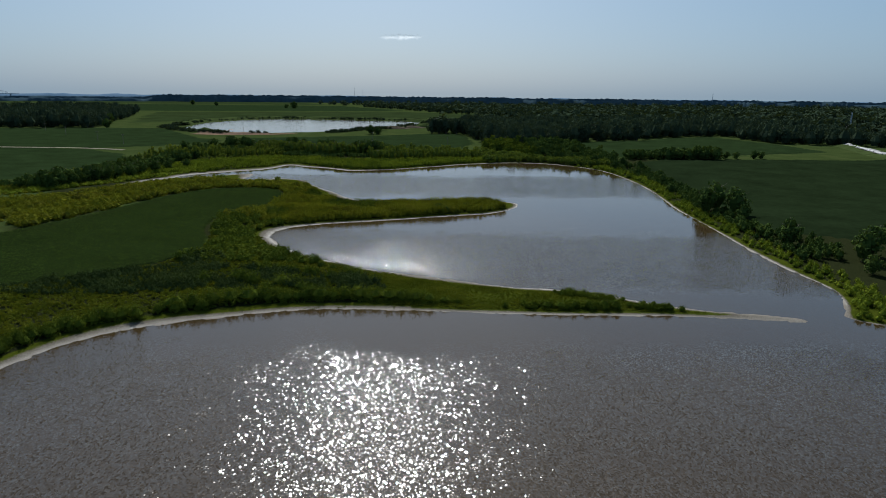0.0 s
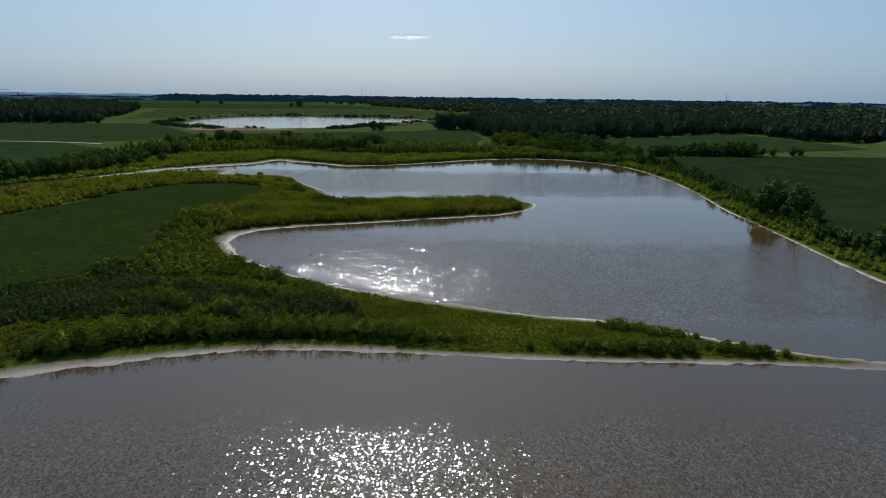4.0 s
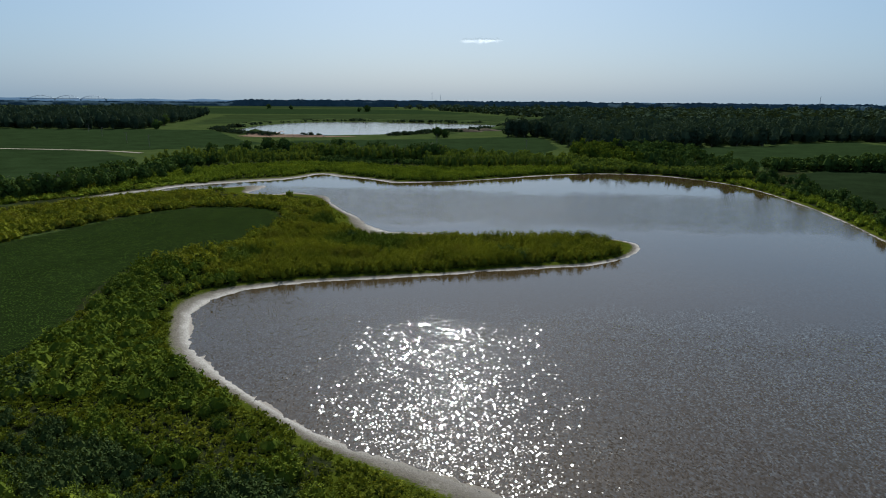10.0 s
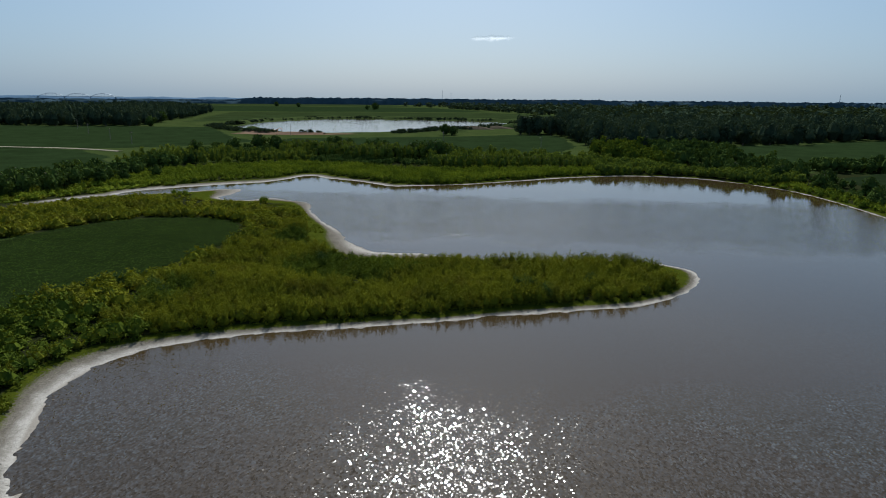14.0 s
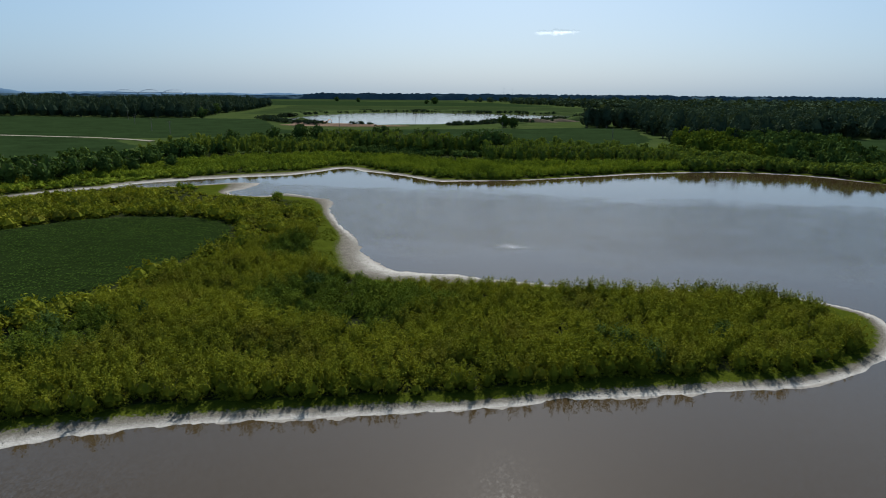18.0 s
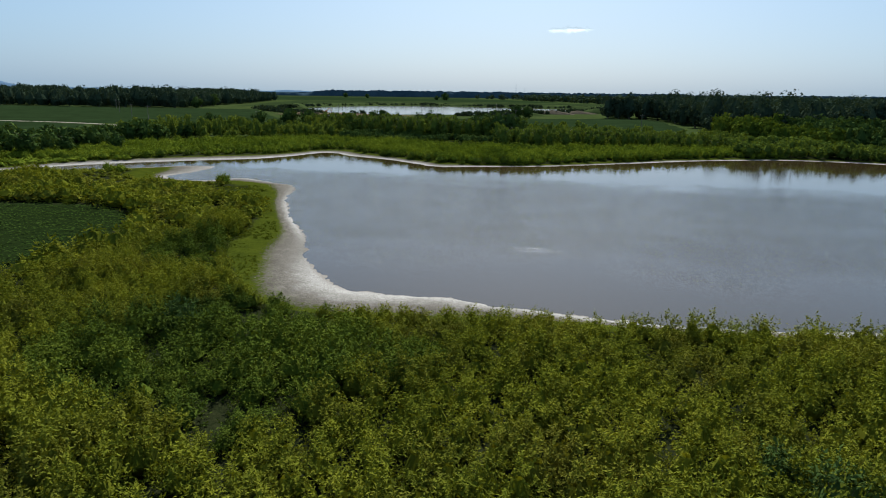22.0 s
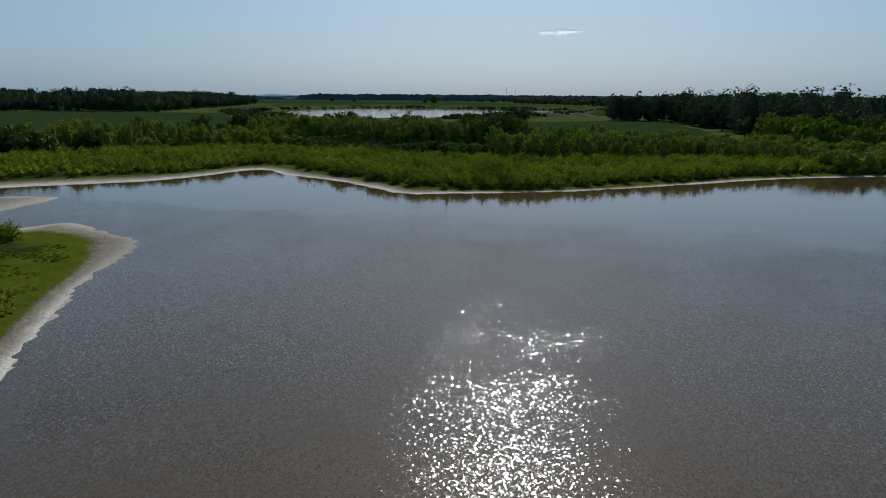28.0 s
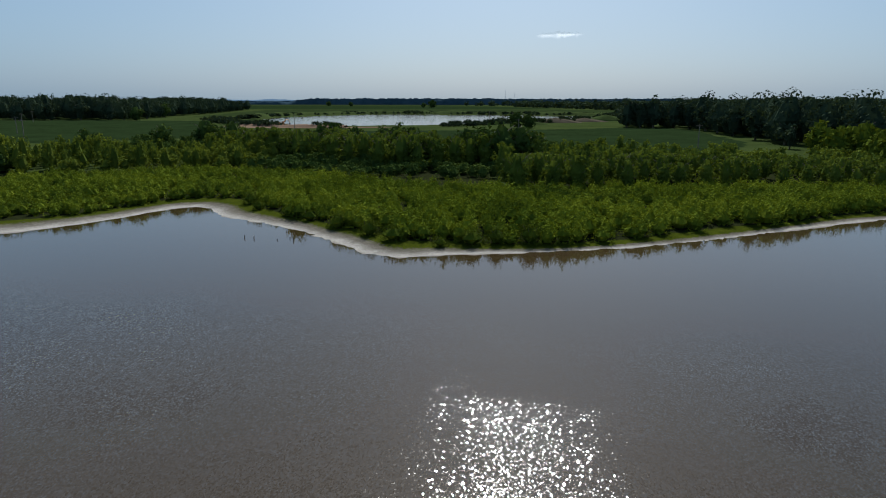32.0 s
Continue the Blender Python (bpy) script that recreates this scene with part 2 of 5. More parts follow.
# bubbles stir one spot
off_x = mathn(nt, "MULTIPLY", mathn(nt, "ADD", split.outputs["X"], 17.0), 0.2)
off_y = mathn(nt, "MULTIPLY", mathn(nt, "ADD", split.outputs["Y"], -298.5), 0.36)
ring = mathn(nt, "ADD", mathn(nt, "MULTIPLY", off_x, off_x), mathn(nt, "MULTIPLY", off_y, off_y))
stir = mathn(nt, "MULTIPLY", mathn(nt, "SUBTRACT", 1.25, mathn(nt, "MULTIPLY_ADD", noisy(nt, 0.9, 3.0), 1.5, mathn(nt, "ADD", ring, -0.25)), clamp=True), 3.0)
murk = ramp(nt, noisy(nt, 0.012, 2.0), (0.35, (0.0262, 0.0174, 0.0086)), (0.65, (0.0342, 0.0229, 0.0112)))
nt.links.new(mix(nt, mathn(nt, "MULTIPLY", stir, ramp(nt, noisy(nt, 3.0, 4.0), (0.4, (0, 0, 0)), (0.6, (0.5, 0.5, 0.5)))), murk, (0.1, 0.1, 0.1)), b.inputs["Base Color"])
nt.links.new(mathn(nt, "MULTIPLY_ADD", gust, 0.06, 0.04), b.inputs["Roughness"])
b.inputs["IOR"].default_value = 1.42
steep = mathn(nt, "MULTIPLY_ADD", stir, 0.13, gust)
normal = vecn(nt, "NORMALIZE", vecn(nt, "ADD", vecn(nt, "SCALE", slopes, None, steep), (0.0, 0.0, 1.0)))
nt.links.new(normal, b.inputs["Normal"])

# ---------------------------------------------------------------- mesh helpers


def np_mesh(name, verts, faces, mat, floats=()):
    """A mesh from arrays of corners and of faces, all with the same number of corners."""
    verts, faces = np.asarray(verts, np.float32), np.asarray(faces, np.int32)
    me = bpy.data.meshes.new(name)
    k = faces.shape[1]
    me.vertices.add(len(verts))
    me.vertices.foreach_set("co", verts.ravel())
    me.loops.add(faces.size)
    me.loops.foreach_set("vertex_index", faces.ravel())
    me.polygons.add(len(faces))
    me.polygons.foreach_set("loop_start", np.arange(0, faces.size, k, dtype=np.int32))
    for key, values in floats:
        me.attributes.new(key, "FLOAT", "POINT").data.foreach_set("value", np.asarray(values, np.float32))
    me.update(calc_edges=True)
    me.materials.append(mat)
    return me


def lattice(ix, iy, seed):
    h = (ix.astype(np.int64) * 374761393 + iy.astype(np.int64) * 668265263 + seed * 144665) & 0x7FFFFFFF
    h = ((h ^ (h >> 13)) * 1274126177) & 0x7FFFFFFF
    return ((h ^ (h >> 16)) & 0xFFFF) / 65535.0


def vnoise(x, y, size, seed=0):
    """Smooth noise from 0 to 1 with bumps of that size in metres."""
    x, y = np.asarray(x, float) / size, np.asarray(y, float) / size
    ix, iy = np.floor(x), np.floor(y)
    u, v = x - ix, y - iy
    u, v = u * u * (3 - 2 * u), v * v * (3 - 2 * v)
    a, b2 = lattice(ix, iy, seed), lattice(ix + 1, iy, seed)
    c, d = lattice(ix, iy + 1, seed), lattice(ix + 1, iy + 1, seed)
    return (a * (1 - u) + b2 * u) * (1 - v) + (c * (1 - u) + d * u) * v


def spline(points, closed=True, steps=5):
    """A smooth curve through the points."""
    p = np.array(points, float)
    n = len(p)
    out = []
    for i in range(n if closed else n - 1):
        a, b2, c, d = (p[(i + k) % n] if closed else p[min(max(i + k, 0), n - 1)] for k in (-1, 0, 1, 2))
        for t in np.linspace(0, 1, steps, endpoint=False):
            out.append(0.5 * (2 * b2 + (c - a) * t + (2 * a - 5 * b2 + 4 * c - d) * t * t + (3 * b2 - a - 3 * c + d) * t ** 3))
    if not closed:
        out.append(p[-1])
    return np.array(out)


def inside(x, y, poly):
    x, y = np.asarray(x, float), np.asarray(y, float)
    r = np.zeros(x.shape, bool)
    for (x0, y0), (x1, y1) in zip(poly, np.roll(poly, -1, 0)):
        if y0 == y1:
            continue
        r ^= ((y0 > y) != (y1 > y)) & (x < (x1 - x0) * (y - y0) / (y1 - y0) + x0)
    return r


def away(x, y, line, closed=True):
    """The distance from points to a line of points."""
    x, y = np.asarray(x, float), np.asarray(y, float)
    best = np.full(x.shape, 1e9)
    ends = np.roll(line, -1, 0) if closed else line[1:]
    for (x0, y0), (x1, y1) in zip(line, ends):
        dx, dy = x1 - x0, y1 - y0
        q = dx * dx + dy * dy + 1e-9
        t = np.clip(((x - x0) * dx + (y - y0) * dy) / q, 0, 1)
        best = np.minimum(best, (x - x0 - t * dx) ** 2 + (y - y0 - t * dy) ** 2)
    return np.sqrt(best)


def hump(x, y, cx, cy, r):
    return np.exp(-((x - cx) ** 2 + (y - cy) ** 2) / (r * r))


# ---------------------------------------------------------------- the plan: the lake's outline in metres
NEAR_SHORE = [(-170, -160), (-118, 6), (-88, 67), (-74.5, 95), (-71.5, 101), (-68, 109), (-62, 116.5), (-53.5, 121.8), (-44.5, 125.5), (-34, 129.3),
              (-23.5, 131.2), (-13, 131.3), (-4, 130.8), (10, 129.5), (20, 129), (35, 128.6), (51, 128.4), (62, 127.2), (69, 126.2), (75.5, 125.2)]
BAY_SHORE = [(77, 127), (70, 129.4), (64, 131), (53, 134), (42, 141), (31, 146), (18, 149), (5, 154), (-10, 160.5), (-20, 165), (-35, 176.5), (-46, 188),
             (-52, 199), (-53.6, 205), (-52.8, 211), (-48.5, 217.8), (-37.3, 224.3), (-25, 228.8), (-12, 233.6), (-2, 238), (8, 241.5), (19, 246), (27, 252.5),
             (32, 260), (34, 267), (32.8, 272.3)]
INLET_SHORE = [(26, 277), (18, 277.5), (3, 275.4), (-8, 274.6), (-15, 275.6), (-23, 276.8), (-31, 276.3), (-35, 277.8), (-39, 282.4), (-43, 289), (-47, 297), (-53, 306),
               (-60.5, 318.5), (-65.2, 328.5), (-68.2, 337), (-70.8, 341), (-76, 343.6), (-82, 346.6), (-86.5, 347.6), (-88.4, 344.5), (-89.5, 341.6), (-94.5, 341), (-100, 342), (-103.2, 345.5),
               (-102, 352.5), (-102.6, 359), (-103.6, 365.2), (-108, 364.6), (-113, 363), (-118.5, 357.5), (-124, 352.5), (-132, 348), (-140, 345)]
FAR_SHORE = [(-138, 355), (-128, 366), (-119, 374.5), (-110, 381.8), (-104, 387), (-98.6, 397), (-95, 410), (-90, 410), (-83, 404), (-70.6, 398.2), (-59, 390.2), (-53.3, 385.2), (-48.3, 384.6),
             (-43.5, 387.2), (-30.6, 391.7), (-16.8, 399.4), (0, 412.5), (16, 424.4), (32, 433), (49, 438.5), (74, 434), (95, 411), (104, 382), (106, 330), (102, 287), (98.5, 258),
             (97, 222), (95, 188), (95, 166), (96, 150), (92.5, 138), (87, 128), (92, 123), (112, 110), (145, 75), (190, -20), (210, -160)]
SHORE = spline(NEAR_SHORE + BAY_SHORE + INLET_SHORE + FAR_SHORE, True, 4)
FIELD_NEAR = spline([(-330, 60), (-180, 105), (-125, 128), (-98, 143), (-76, 160), (-68, 177), (-69, 192), (-76, 210), (-78, 232), (-70, 247), (-67, 262),
                     (-67, 281), (-73, 297), (-84, 303), (-98, 301), (-109, 293), (-117, 274), (-124, 243), (-133, 212), (-150, 186), (-230, 138), (-340, 112)], True, 3)


def shore(x, y):
    """Metres from the water's edge: positive on land, negative in the lake."""
    x, y = np.asarray(x, float), np.asarray(y, float)
    d = np.full(x.shape, 400.0)
    near = (x > -330) & (x < 330) & (y > -280) & (y < 620)
    if near.any():
        a = away(x[near], y[near], SHORE)
        a[inside(x[near], y[near], SHORE)] *= -1
        d[near] = a
    return d


def beach(x, y):
    """How wide the bare silt is."""
    w = 1.9 + 0.9 * (vnoise(x, y, 14, 3) - 0.5)
    w = w + 4.8 * hump(x, y, -38, 273, 10) + 4.4 * hump(x, y, -25, 271, 10) + 2.6 * hump(x, y, -46, 287, 10) + 3.0 * hump(x, y, -72, 337, 7) + 5.0 * hump(x, y, -85, 344, 7) + 5.5 * hump(x, y, -106, 359, 9)
    w = w + 1.0 * hump(x, y, -62, 119, 16) + 1.4 * hump(x, y, -47, 190, 14) + 1.2 * hump(x, y, -58, 391, 12) + 1.4 * hump(x, y, -75, 402, 14)
    w = w + 2.0 * hump(x, y, -56, 210, 14) + 2.0 * hump(x, y, -90, 412, 12) + 1.5 * hump(x, y, -49, 384, 8) + 2.5 * hump(x, y, -145, 345, 25)
    w = w + 2.6 * hump(x, y, -128, 364, 16) + 2.4 * hump(x, y, -106, 390, 16) + np.where((y < 136) & (x < 70), np.where(x < -5, 0.3, -0.5), 0.0)
    w = w + 1.6 * hump(x, y, -2, 156, 14) + 3.0 * hump(x, y, 74, 126, 9) + 2.5 * hump(x, y, -122, 376, 20)
    return np.where(x > 84, 0.5 * w, w)


def lawn_width(x, y):
    w = 1.3 + 1.6 * vnoise(x, y, 11, 5) + 3.6 * hump(x, y, -51, 289, 13) + 10 * hump(x, y, -76, 328, 10) + 2.5 * hump(x, y, -46, 386, 7)
    w = w - 1.0 * hump(x, y, -22, 270, 14) + 3 * hump(x, y, -88, 414, 12) + 3 * hump(x, y, 30, 266, 6) + 5 * hump(x, y, 96, 128, 10)
    return w + 5.0 * hump(x, y, -108, 344, 14)


CREEK = spline([(-138, 350), (-145, 332), (-153, 315), (-162, 300), (-170, 285), (-190, 262), (-240, 215)], False, 4)


def ground_z(x, y, s=None):
    s = shore(x, y) if s is None else s
    s = s + 0.9 * (vnoise(x, y, 4.5, 1) - 0.5) + 0.8 * (vnoise(x, y, 1.7, 2) - 0.5) + 0.6 * (vnoise(x, y, 0.9, 6) - 0.5) + 0.7 * (vnoise(x, y, 0.45, 9) - 0.5)
    land = 0.95 * (1 - np.exp(-np.maximum(s, 0) / 8.0)) + 0.1 * (vnoise(x, y, 9, 4) - 0.5) * np.clip(s / 6, 0, 1)
    return np.where(s > 0, land, np.maximum(0.11 * s, -1.5))


def steps(*spans):
    """Grid lines: (start, end, spacing at start, spacing at end)."""
    out = []
    for a, b2, da, db in spans:
        n = max(2, int(round((b2 - a) / ((da + db) / 2 if da != db else da))))
        u = np.linspace(0, 1, n, endpoint=False)
        g = db / da
        out.append(a + (b2 - a) * ((g ** u - 1) / (g - 1) if abs(g - 1) > 1e-6 else u))
    return np.concatenate(out)


gx = np.append(steps((-5600, -400, 500, 12), (-400, -150, 12, 2), (-150, -62, 1.15, 1.15), (-62, 6, 0.42, 0.42), (6, 112, 1.15, 1.15), (112, 400, 2, 12), (400, 5600, 12, 500)), 5600)
gy = np.append(steps((-900, -100, 60, 8), (-100, 95, 8, 1.4), (95, 266, 1.15, 1.15), (266, 300, 0.42, 0.42), (300, 445, 1.15, 1.15), (445, 800, 1.5, 12), (800, 5300, 12, 300)), 5300)
GX, GY = np.meshgrid(gx, gy)
fx, fy = GX.ravel(), GY.ravel()
fs = shore(fx, fy)
fz = ground_z(fx, fy, fs)
sand_at = fs / beach(fx, fy)
creek_at = np.where(np.abs(fx + 180) < 80, away(fx, fy, CREEK, False), 400.0)
sand_at = np.minimum(sand_at, 0.2 + creek_at / 5.5 + np.maximum(0, -148 - fx) * 0.1)
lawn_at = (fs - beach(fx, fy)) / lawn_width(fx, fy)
spit = (fx > -16) & (fx < 84) & (fy > 120) & (fy < 165)
lawn_at = np.where(hump(fx, fy, -78, 328, 16) > 0.35, lawn_at + 0.7 * (vnoise(fx, fy, 4, 8) - 0.35), lawn_at)
lawn_at = np.where(spit, np.minimum(lawn_at, 0.35 + 0.5 * np.clip((-6 - fx) / 10, 0, 1)), lawn_at)   # the first spit is all low grass
mud_at = np.clip(0.55 * (fy < 137) + hump(fx, fy, 76, 126, 18) + 1.2 * hump(fx, fy, -2, 155, 15) + hump(fx, fy, -74, 336, 18) + 0.7 * hump(fx, fy, -108, 356, 16) + hump(fx, fy, -46, 290, 9), 0, 1)
nx, ny = len(gx), len(gy)
base = (np.arange(ny - 1)[:, None] * nx + np.arange(nx - 1)).ravel()
quads = np.stack([base, base + 1, base + 1 + nx, base + nx], 1)
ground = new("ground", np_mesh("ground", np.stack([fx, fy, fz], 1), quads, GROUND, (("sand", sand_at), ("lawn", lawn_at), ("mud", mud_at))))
ground.data.polygons.foreach_set("use_smooth", np.ones(len(quads), bool))
tagged(ground, "flat green river plain with pale silt along the lake", "ground", kind="structure")
water = new("water", np_mesh("water", [(-420, -420, 0), (420, -420, 0), (420, 520, 0), (-420, 520, 0)], [(0, 1, 2, 3)], WATER))
tagged(water, "calm brown turbid lake water with fine ripples", "lake", kind="structure")

# ---------------------------------------------------------------- plants


def unit(v):
    return v / (np.linalg.norm(v, axis=1, keepdims=True) + 1e-9)


def blades(p, d, length, width, rng, face=None):
    """Pointed leaves: one three-cornered blade at each place p in direction d, turned to face outwards where that is given."""
    d = unit(d)
    side = unit(np.cross(d, rng.normal(size=p.shape) if face is None else face))
    length, width = length[:, None], width[:, None]
    v = np.stack([p - side * width * 0.8, p + d * length * 0.3 + side * width * 1.4, p + d * length], 1)
    return v.reshape(-1, 3)


def core(h, r, low, rng):
    """The dense inside of a crown: an uneven egg of larger leaves."""
    a, c = np.meshgrid(np.arange(6) * np.pi / 3, np.array([0.08, 0.5, 1.0]))
    half = np.sin(np.pi * np.clip(c, 0.12, 0.93)) ** 0.7
    rr = r * half * rng.uniform(0.8, 1.1, a.shape)
    g = np.stack([rr * np.cos(a), rr * np.sin(a), low + (h - low) * c], -1)
    tri = [g[[j, j, j + 1, j, j + 1, j + 1], [i, k, k, i, k, i]] for j in range(2) for i in range(6) for k in ((i + 1) % 6,)]
    return np.concatenate(tri)


def shrub_leaves(rng, h, r, n, leaf, lumps=9, inner=0.66):
    """A willow-like shrub: rounded upright lumps of leaves with shade between them."""
    a = rng.uniform(0, 2 * np.pi, lumps)
    out = np.sqrt(rng.uniform(0.0, 1.0, lumps)) * r * 0.72
    high = h * (0.97 - 0.38 * (out / (r * 0.72)) ** 2) * rng.uniform(0.85, 1.03, lumps)
    rad = r * rng.uniform(0.3, 0.48, lumps) * min(1.0, (9 / lumps) ** 0.5)
    k = rng.integers(0, lumps, n)
    o = unit(rng.normal(size=(n, 3)) + [0, 0, 0.35])
    tall = np.maximum(high * 0.45, 0.05)
    c = np.stack([out * np.cos(a), out * np.sin(a), high - tall], 1)
    p = c[k] + o * np.stack([rad[k], rad[k], tall[k]], 1) * rng.uniform(0.72, 1.0, (n, 1))
    p[:, 2] = np.maximum(p[:, 2], 0.05)
    face = unit(o * 0.7 + rng.normal(size=(n, 3)) * 0.5)
    d = rng.normal(size=(n, 3)) * 0.7 + [0, 0, 0.9]
    d = d - face * (d * face).sum(1, keepdims=True)
    size = leaf * rng.uniform(0.65, 1.35, n)
    leaves = blades(p, d, size, size * 0.42, rng, face)
    return np.concatenate([leaves, core(h * (inner + 0.06), r * inner, 0.0, rng)]) if inner else leaves


def bush(rng, h, r, shoots, each, leaf, dense=0.66):
    """A rounded willow bush: leafy shoots standing out all over a dense dome."""
    o = rng.normal(size=(shoots, 3))
    o[:, 2] = np.abs(o[:, 2]) * 1.15
    o = unit(o)
    tip = o * [r, r, h] * rng.uniform(0.76, 1.08, (shoots, 1))
    axis = unit(o * [1, 1, 0.6] + [0, 0, 0.9])
    k = np.repeat(np.arange(shoots), each)
    u = rng.uniform(0, 1, (len(k), 1))
    p = tip[k] - axis[k] * (1 - u) * h * 0.28 + rng.normal(size=(len(k), 3)) * 0.14 * leaf
    face = unit(o[k] * 0.75 + rng.normal(size=(len(k), 3)) * 0.5)
    d = axis[k] * 0.8 + unit(rng.normal(size=(len(k), 3))) * (1.0 - 0.5 * u)
    d = d - face * (d * face).sum(1, keepdims=True)
    p[:, 2] = np.maximum(p[:, 2], 0.05)
    size = leaf * rng.uniform(0.7, 1.35, len(k))
    return np.concatenate([blades(p, d, size, size * 0.21, rng, face), core(h * dense * 1.06, r * dense, 0.0, rng)])


def crown_leaves(rng, h, r, low, n, leaf, lumps=18):
    """A tree's crown: rounded lumps of leaves round the ends of the limbs, with gaps."""
    c = unit(rng.normal(size=(lumps, 3)))
    c *= rng.uniform(0.45, 1.0, (lumps, 1)) ** 0.6
    mid, half = (low + h) / 2 - 0.06 * h, (h - low) / 2
    c = c * [r * 0.75, r * 0.75, half * 0.8] + [0, 0, mid]
    k = rng.integers(0, lumps, n)
    o = unit(rng.normal(size=(n, 3)) + [0, 0, 0.25])
    size_l = rng.uniform(0.3, 0.5, lumps)[k][:, None] * r
    p = c[k] + o * size_l * [1, 1, 0.9] * rng.uniform(0.75, 1.0, (n, 1))
    face = unit(o + rng.normal(size=(n, 3)) * 0.22)
    d = rng.normal(size=(n, 3)) + [0, 0, -0.2]
    d = d - face * (d * face).sum(1, keepdims=True)
    size = leaf * rng.uniform(0.6, 1.4, n)
    return blades(p, d, size, size * 0.4, rng, face)


def oval_leaves(rng, h, r, n, leaf, knots=16):
    """An upright young poplar or willow: an egg of leaves from the ground to a blunt tip, knotted into tufts."""
    kz = rng.uniform(0.1, 0.95, knots)
    ka = rng.uniform(0, 2 * np.pi, knots)
    kr = r * np.sin(np.pi * (kz * 0.86 + 0.1)) ** 0.75 * rng.uniform(0.55, 0.85, knots)
    c = np.stack([kr * np.cos(ka), kr * np.sin(ka), kz * h * 0.93], 1)
    k = rng.integers(0, knots, n)
    o = unit(rng.normal(size=(n, 3)) + [0, 0, 0.3])
    p = c[k] + o * np.array([0.42 * r, 0.42 * r, 0.13 * h]) * rng.uniform(0.7, 1.05, (n, 1))
    p[:, 2] = np.maximum(p[:, 2], 0.1)
    face = unit(o + rng.normal(size=(n, 3)) * 0.35)
    d = rng.normal(size=(n, 3)) + [0, 0, 0.5]
    d = d - face * (d * face).sum(1, keepdims=True)
    size = leaf * rng.uniform(0.6, 1.4, n)
    return np.concatenate([blades(p, d, size, size * 0.36, rng, face), core(h * 0.9, r * 0.62, 0.05 * h, rng)])


def jitter(x0, x1, y0, y1, gap, rng):
    """Places scattered over a rectangle, about gap apart."""
    a, c = np.meshgrid(np.arange(x0, x1, gap), np.arange(y0, y1, gap))
    a, c = a.ravel(), c.ravel()
    return a + rng.uniform(-0.5, 0.5, a.shape) * gap, c + rng.uniform(-0.5, 0.5, c.shape) * gap


def planted(name, protos, x, y, scale, mat, rng, label, category, high=None):
    """Many plants that nobody could count, joined into one object."""
    z = ground_z(x, y) - 0.05
    parts = []
    pick = rng.integers(0, len(protos), len(x))
    turn = rng.uniform(0, 2 * np.pi, len(x))
    high = scale if high is None else high
    for j, proto in enumerate(protos):
        i = np.nonzero(pick == j)[0]
        if not len(i):
            continue
        c, s = np.cos(turn[i]), np.sin(turn[i])
        q = np.empty((len(i), len(proto), 3), np.float32)
        q[..., 0] = (proto[None, :, 0] * c[:, None] - proto[None, :, 1] * s[:, None]) * scale[i][:, None] + x[i][:, None]
        q[..., 1] = (proto[None, :, 0] * s[:, None] + proto[None, :, 1] * c[:, None]) * scale[i][:, None] + y[i][:, None]
        q[..., 2] = proto[None, :, 2] * high[i][:, None] + z[i][:, None]
        parts.append(q.reshape(-1, 3))
    v = np.concatenate(parts)
    ob = new(name, np_mesh(name, v, np.arange(len(v)).reshape(-1, 3), mat))
    return tagged(ob, label, category, kind="stuff")


rng = np.random.default_rng(7)

# willow thicket on the second spit and round the field
fine = [bush(rng, 3.0, 1.5 + 0.1 * k, 110, 13, 0.2, 0.5) for k in range(5)]
slim = [bush(rng, 3.0, 1.1 + 0.06 * k, 56, 13, 0.19, 0.5) for k in range(5)]
mid = [bush(rng, 3.0, 1.6 + 0.08 * k, 46, 6, 0.4) for k in range(5)]
bushy = [bush(rng, 3.0, 1.8 + 0.1 * k, 70, 9, 0.3) for k in range(4)]
coarse = [bush(rng, 3.0, 1.7 + 0.1 * k, 32, 5, 0.56) for k in range(5)]


def thicket_ground(x, y):
    """Where the willows of the second spit and of the field's edge stand."""
    s, free = shore(x, y), away(x, y, FIELD_NEAR)
    ok = (s > beach(x, y) + np.where(y < 262, 0.45, np.where(x < -38, 0.98, 0.95)) * lawn_width(x, y) + np.where(y < 262, 0.4, 0.0)) & ~inside(x, y, FIELD_NEAR) & (free > 1.2)
    ok &= (x > -95) | (y > 185 - 0.6 * (x + 95))
    return ok & (away(x, y, CREEK, False) > 5)


def thicket_height(x, y):
    s = shore(x, y)
    tall = 0.4 + 0.75 * vnoise(x, y, 5.5, 11) + rng.uniform(-0.18, 0.18, len(x))
    tall *= np.where((y > 262) & (x > -42), np.clip(0.6 + 0.012 * (x + 18), 0.6, 1.0), 1.0)
    tall *= np.where((y > 222) & (y < 300) & (s < 9), 1.0 + 0.28 * np.clip((x + 16) / 12, 0, 1) * np.clip((16 - x) / 12, 0, 1), 1.0)
    tall *= np.where((away(x, y, CREEK, False) < 17) | ((x < -82) & (s < 17) & (y > 325)), 0.5, 1.0)
    return np.clip(tall * np.where((x < -58) & (y > 316) & (s < 20), 0.6, 1.0), 0.25, 1.25)


def rounded(x, y):
    """Where large rounded bushes stand instead of the even olive stand."""
    return hump(x, y, -35, 259, 13) + hump(x, y, -61, 236, 9) + hump(x, y, -52, 284, 10) + 0.5 * (vnoise(x, y, 7, 14) - 0.5)


def near_path(x, y):
    return (y > 222) & (y < 300) & (x > -62)


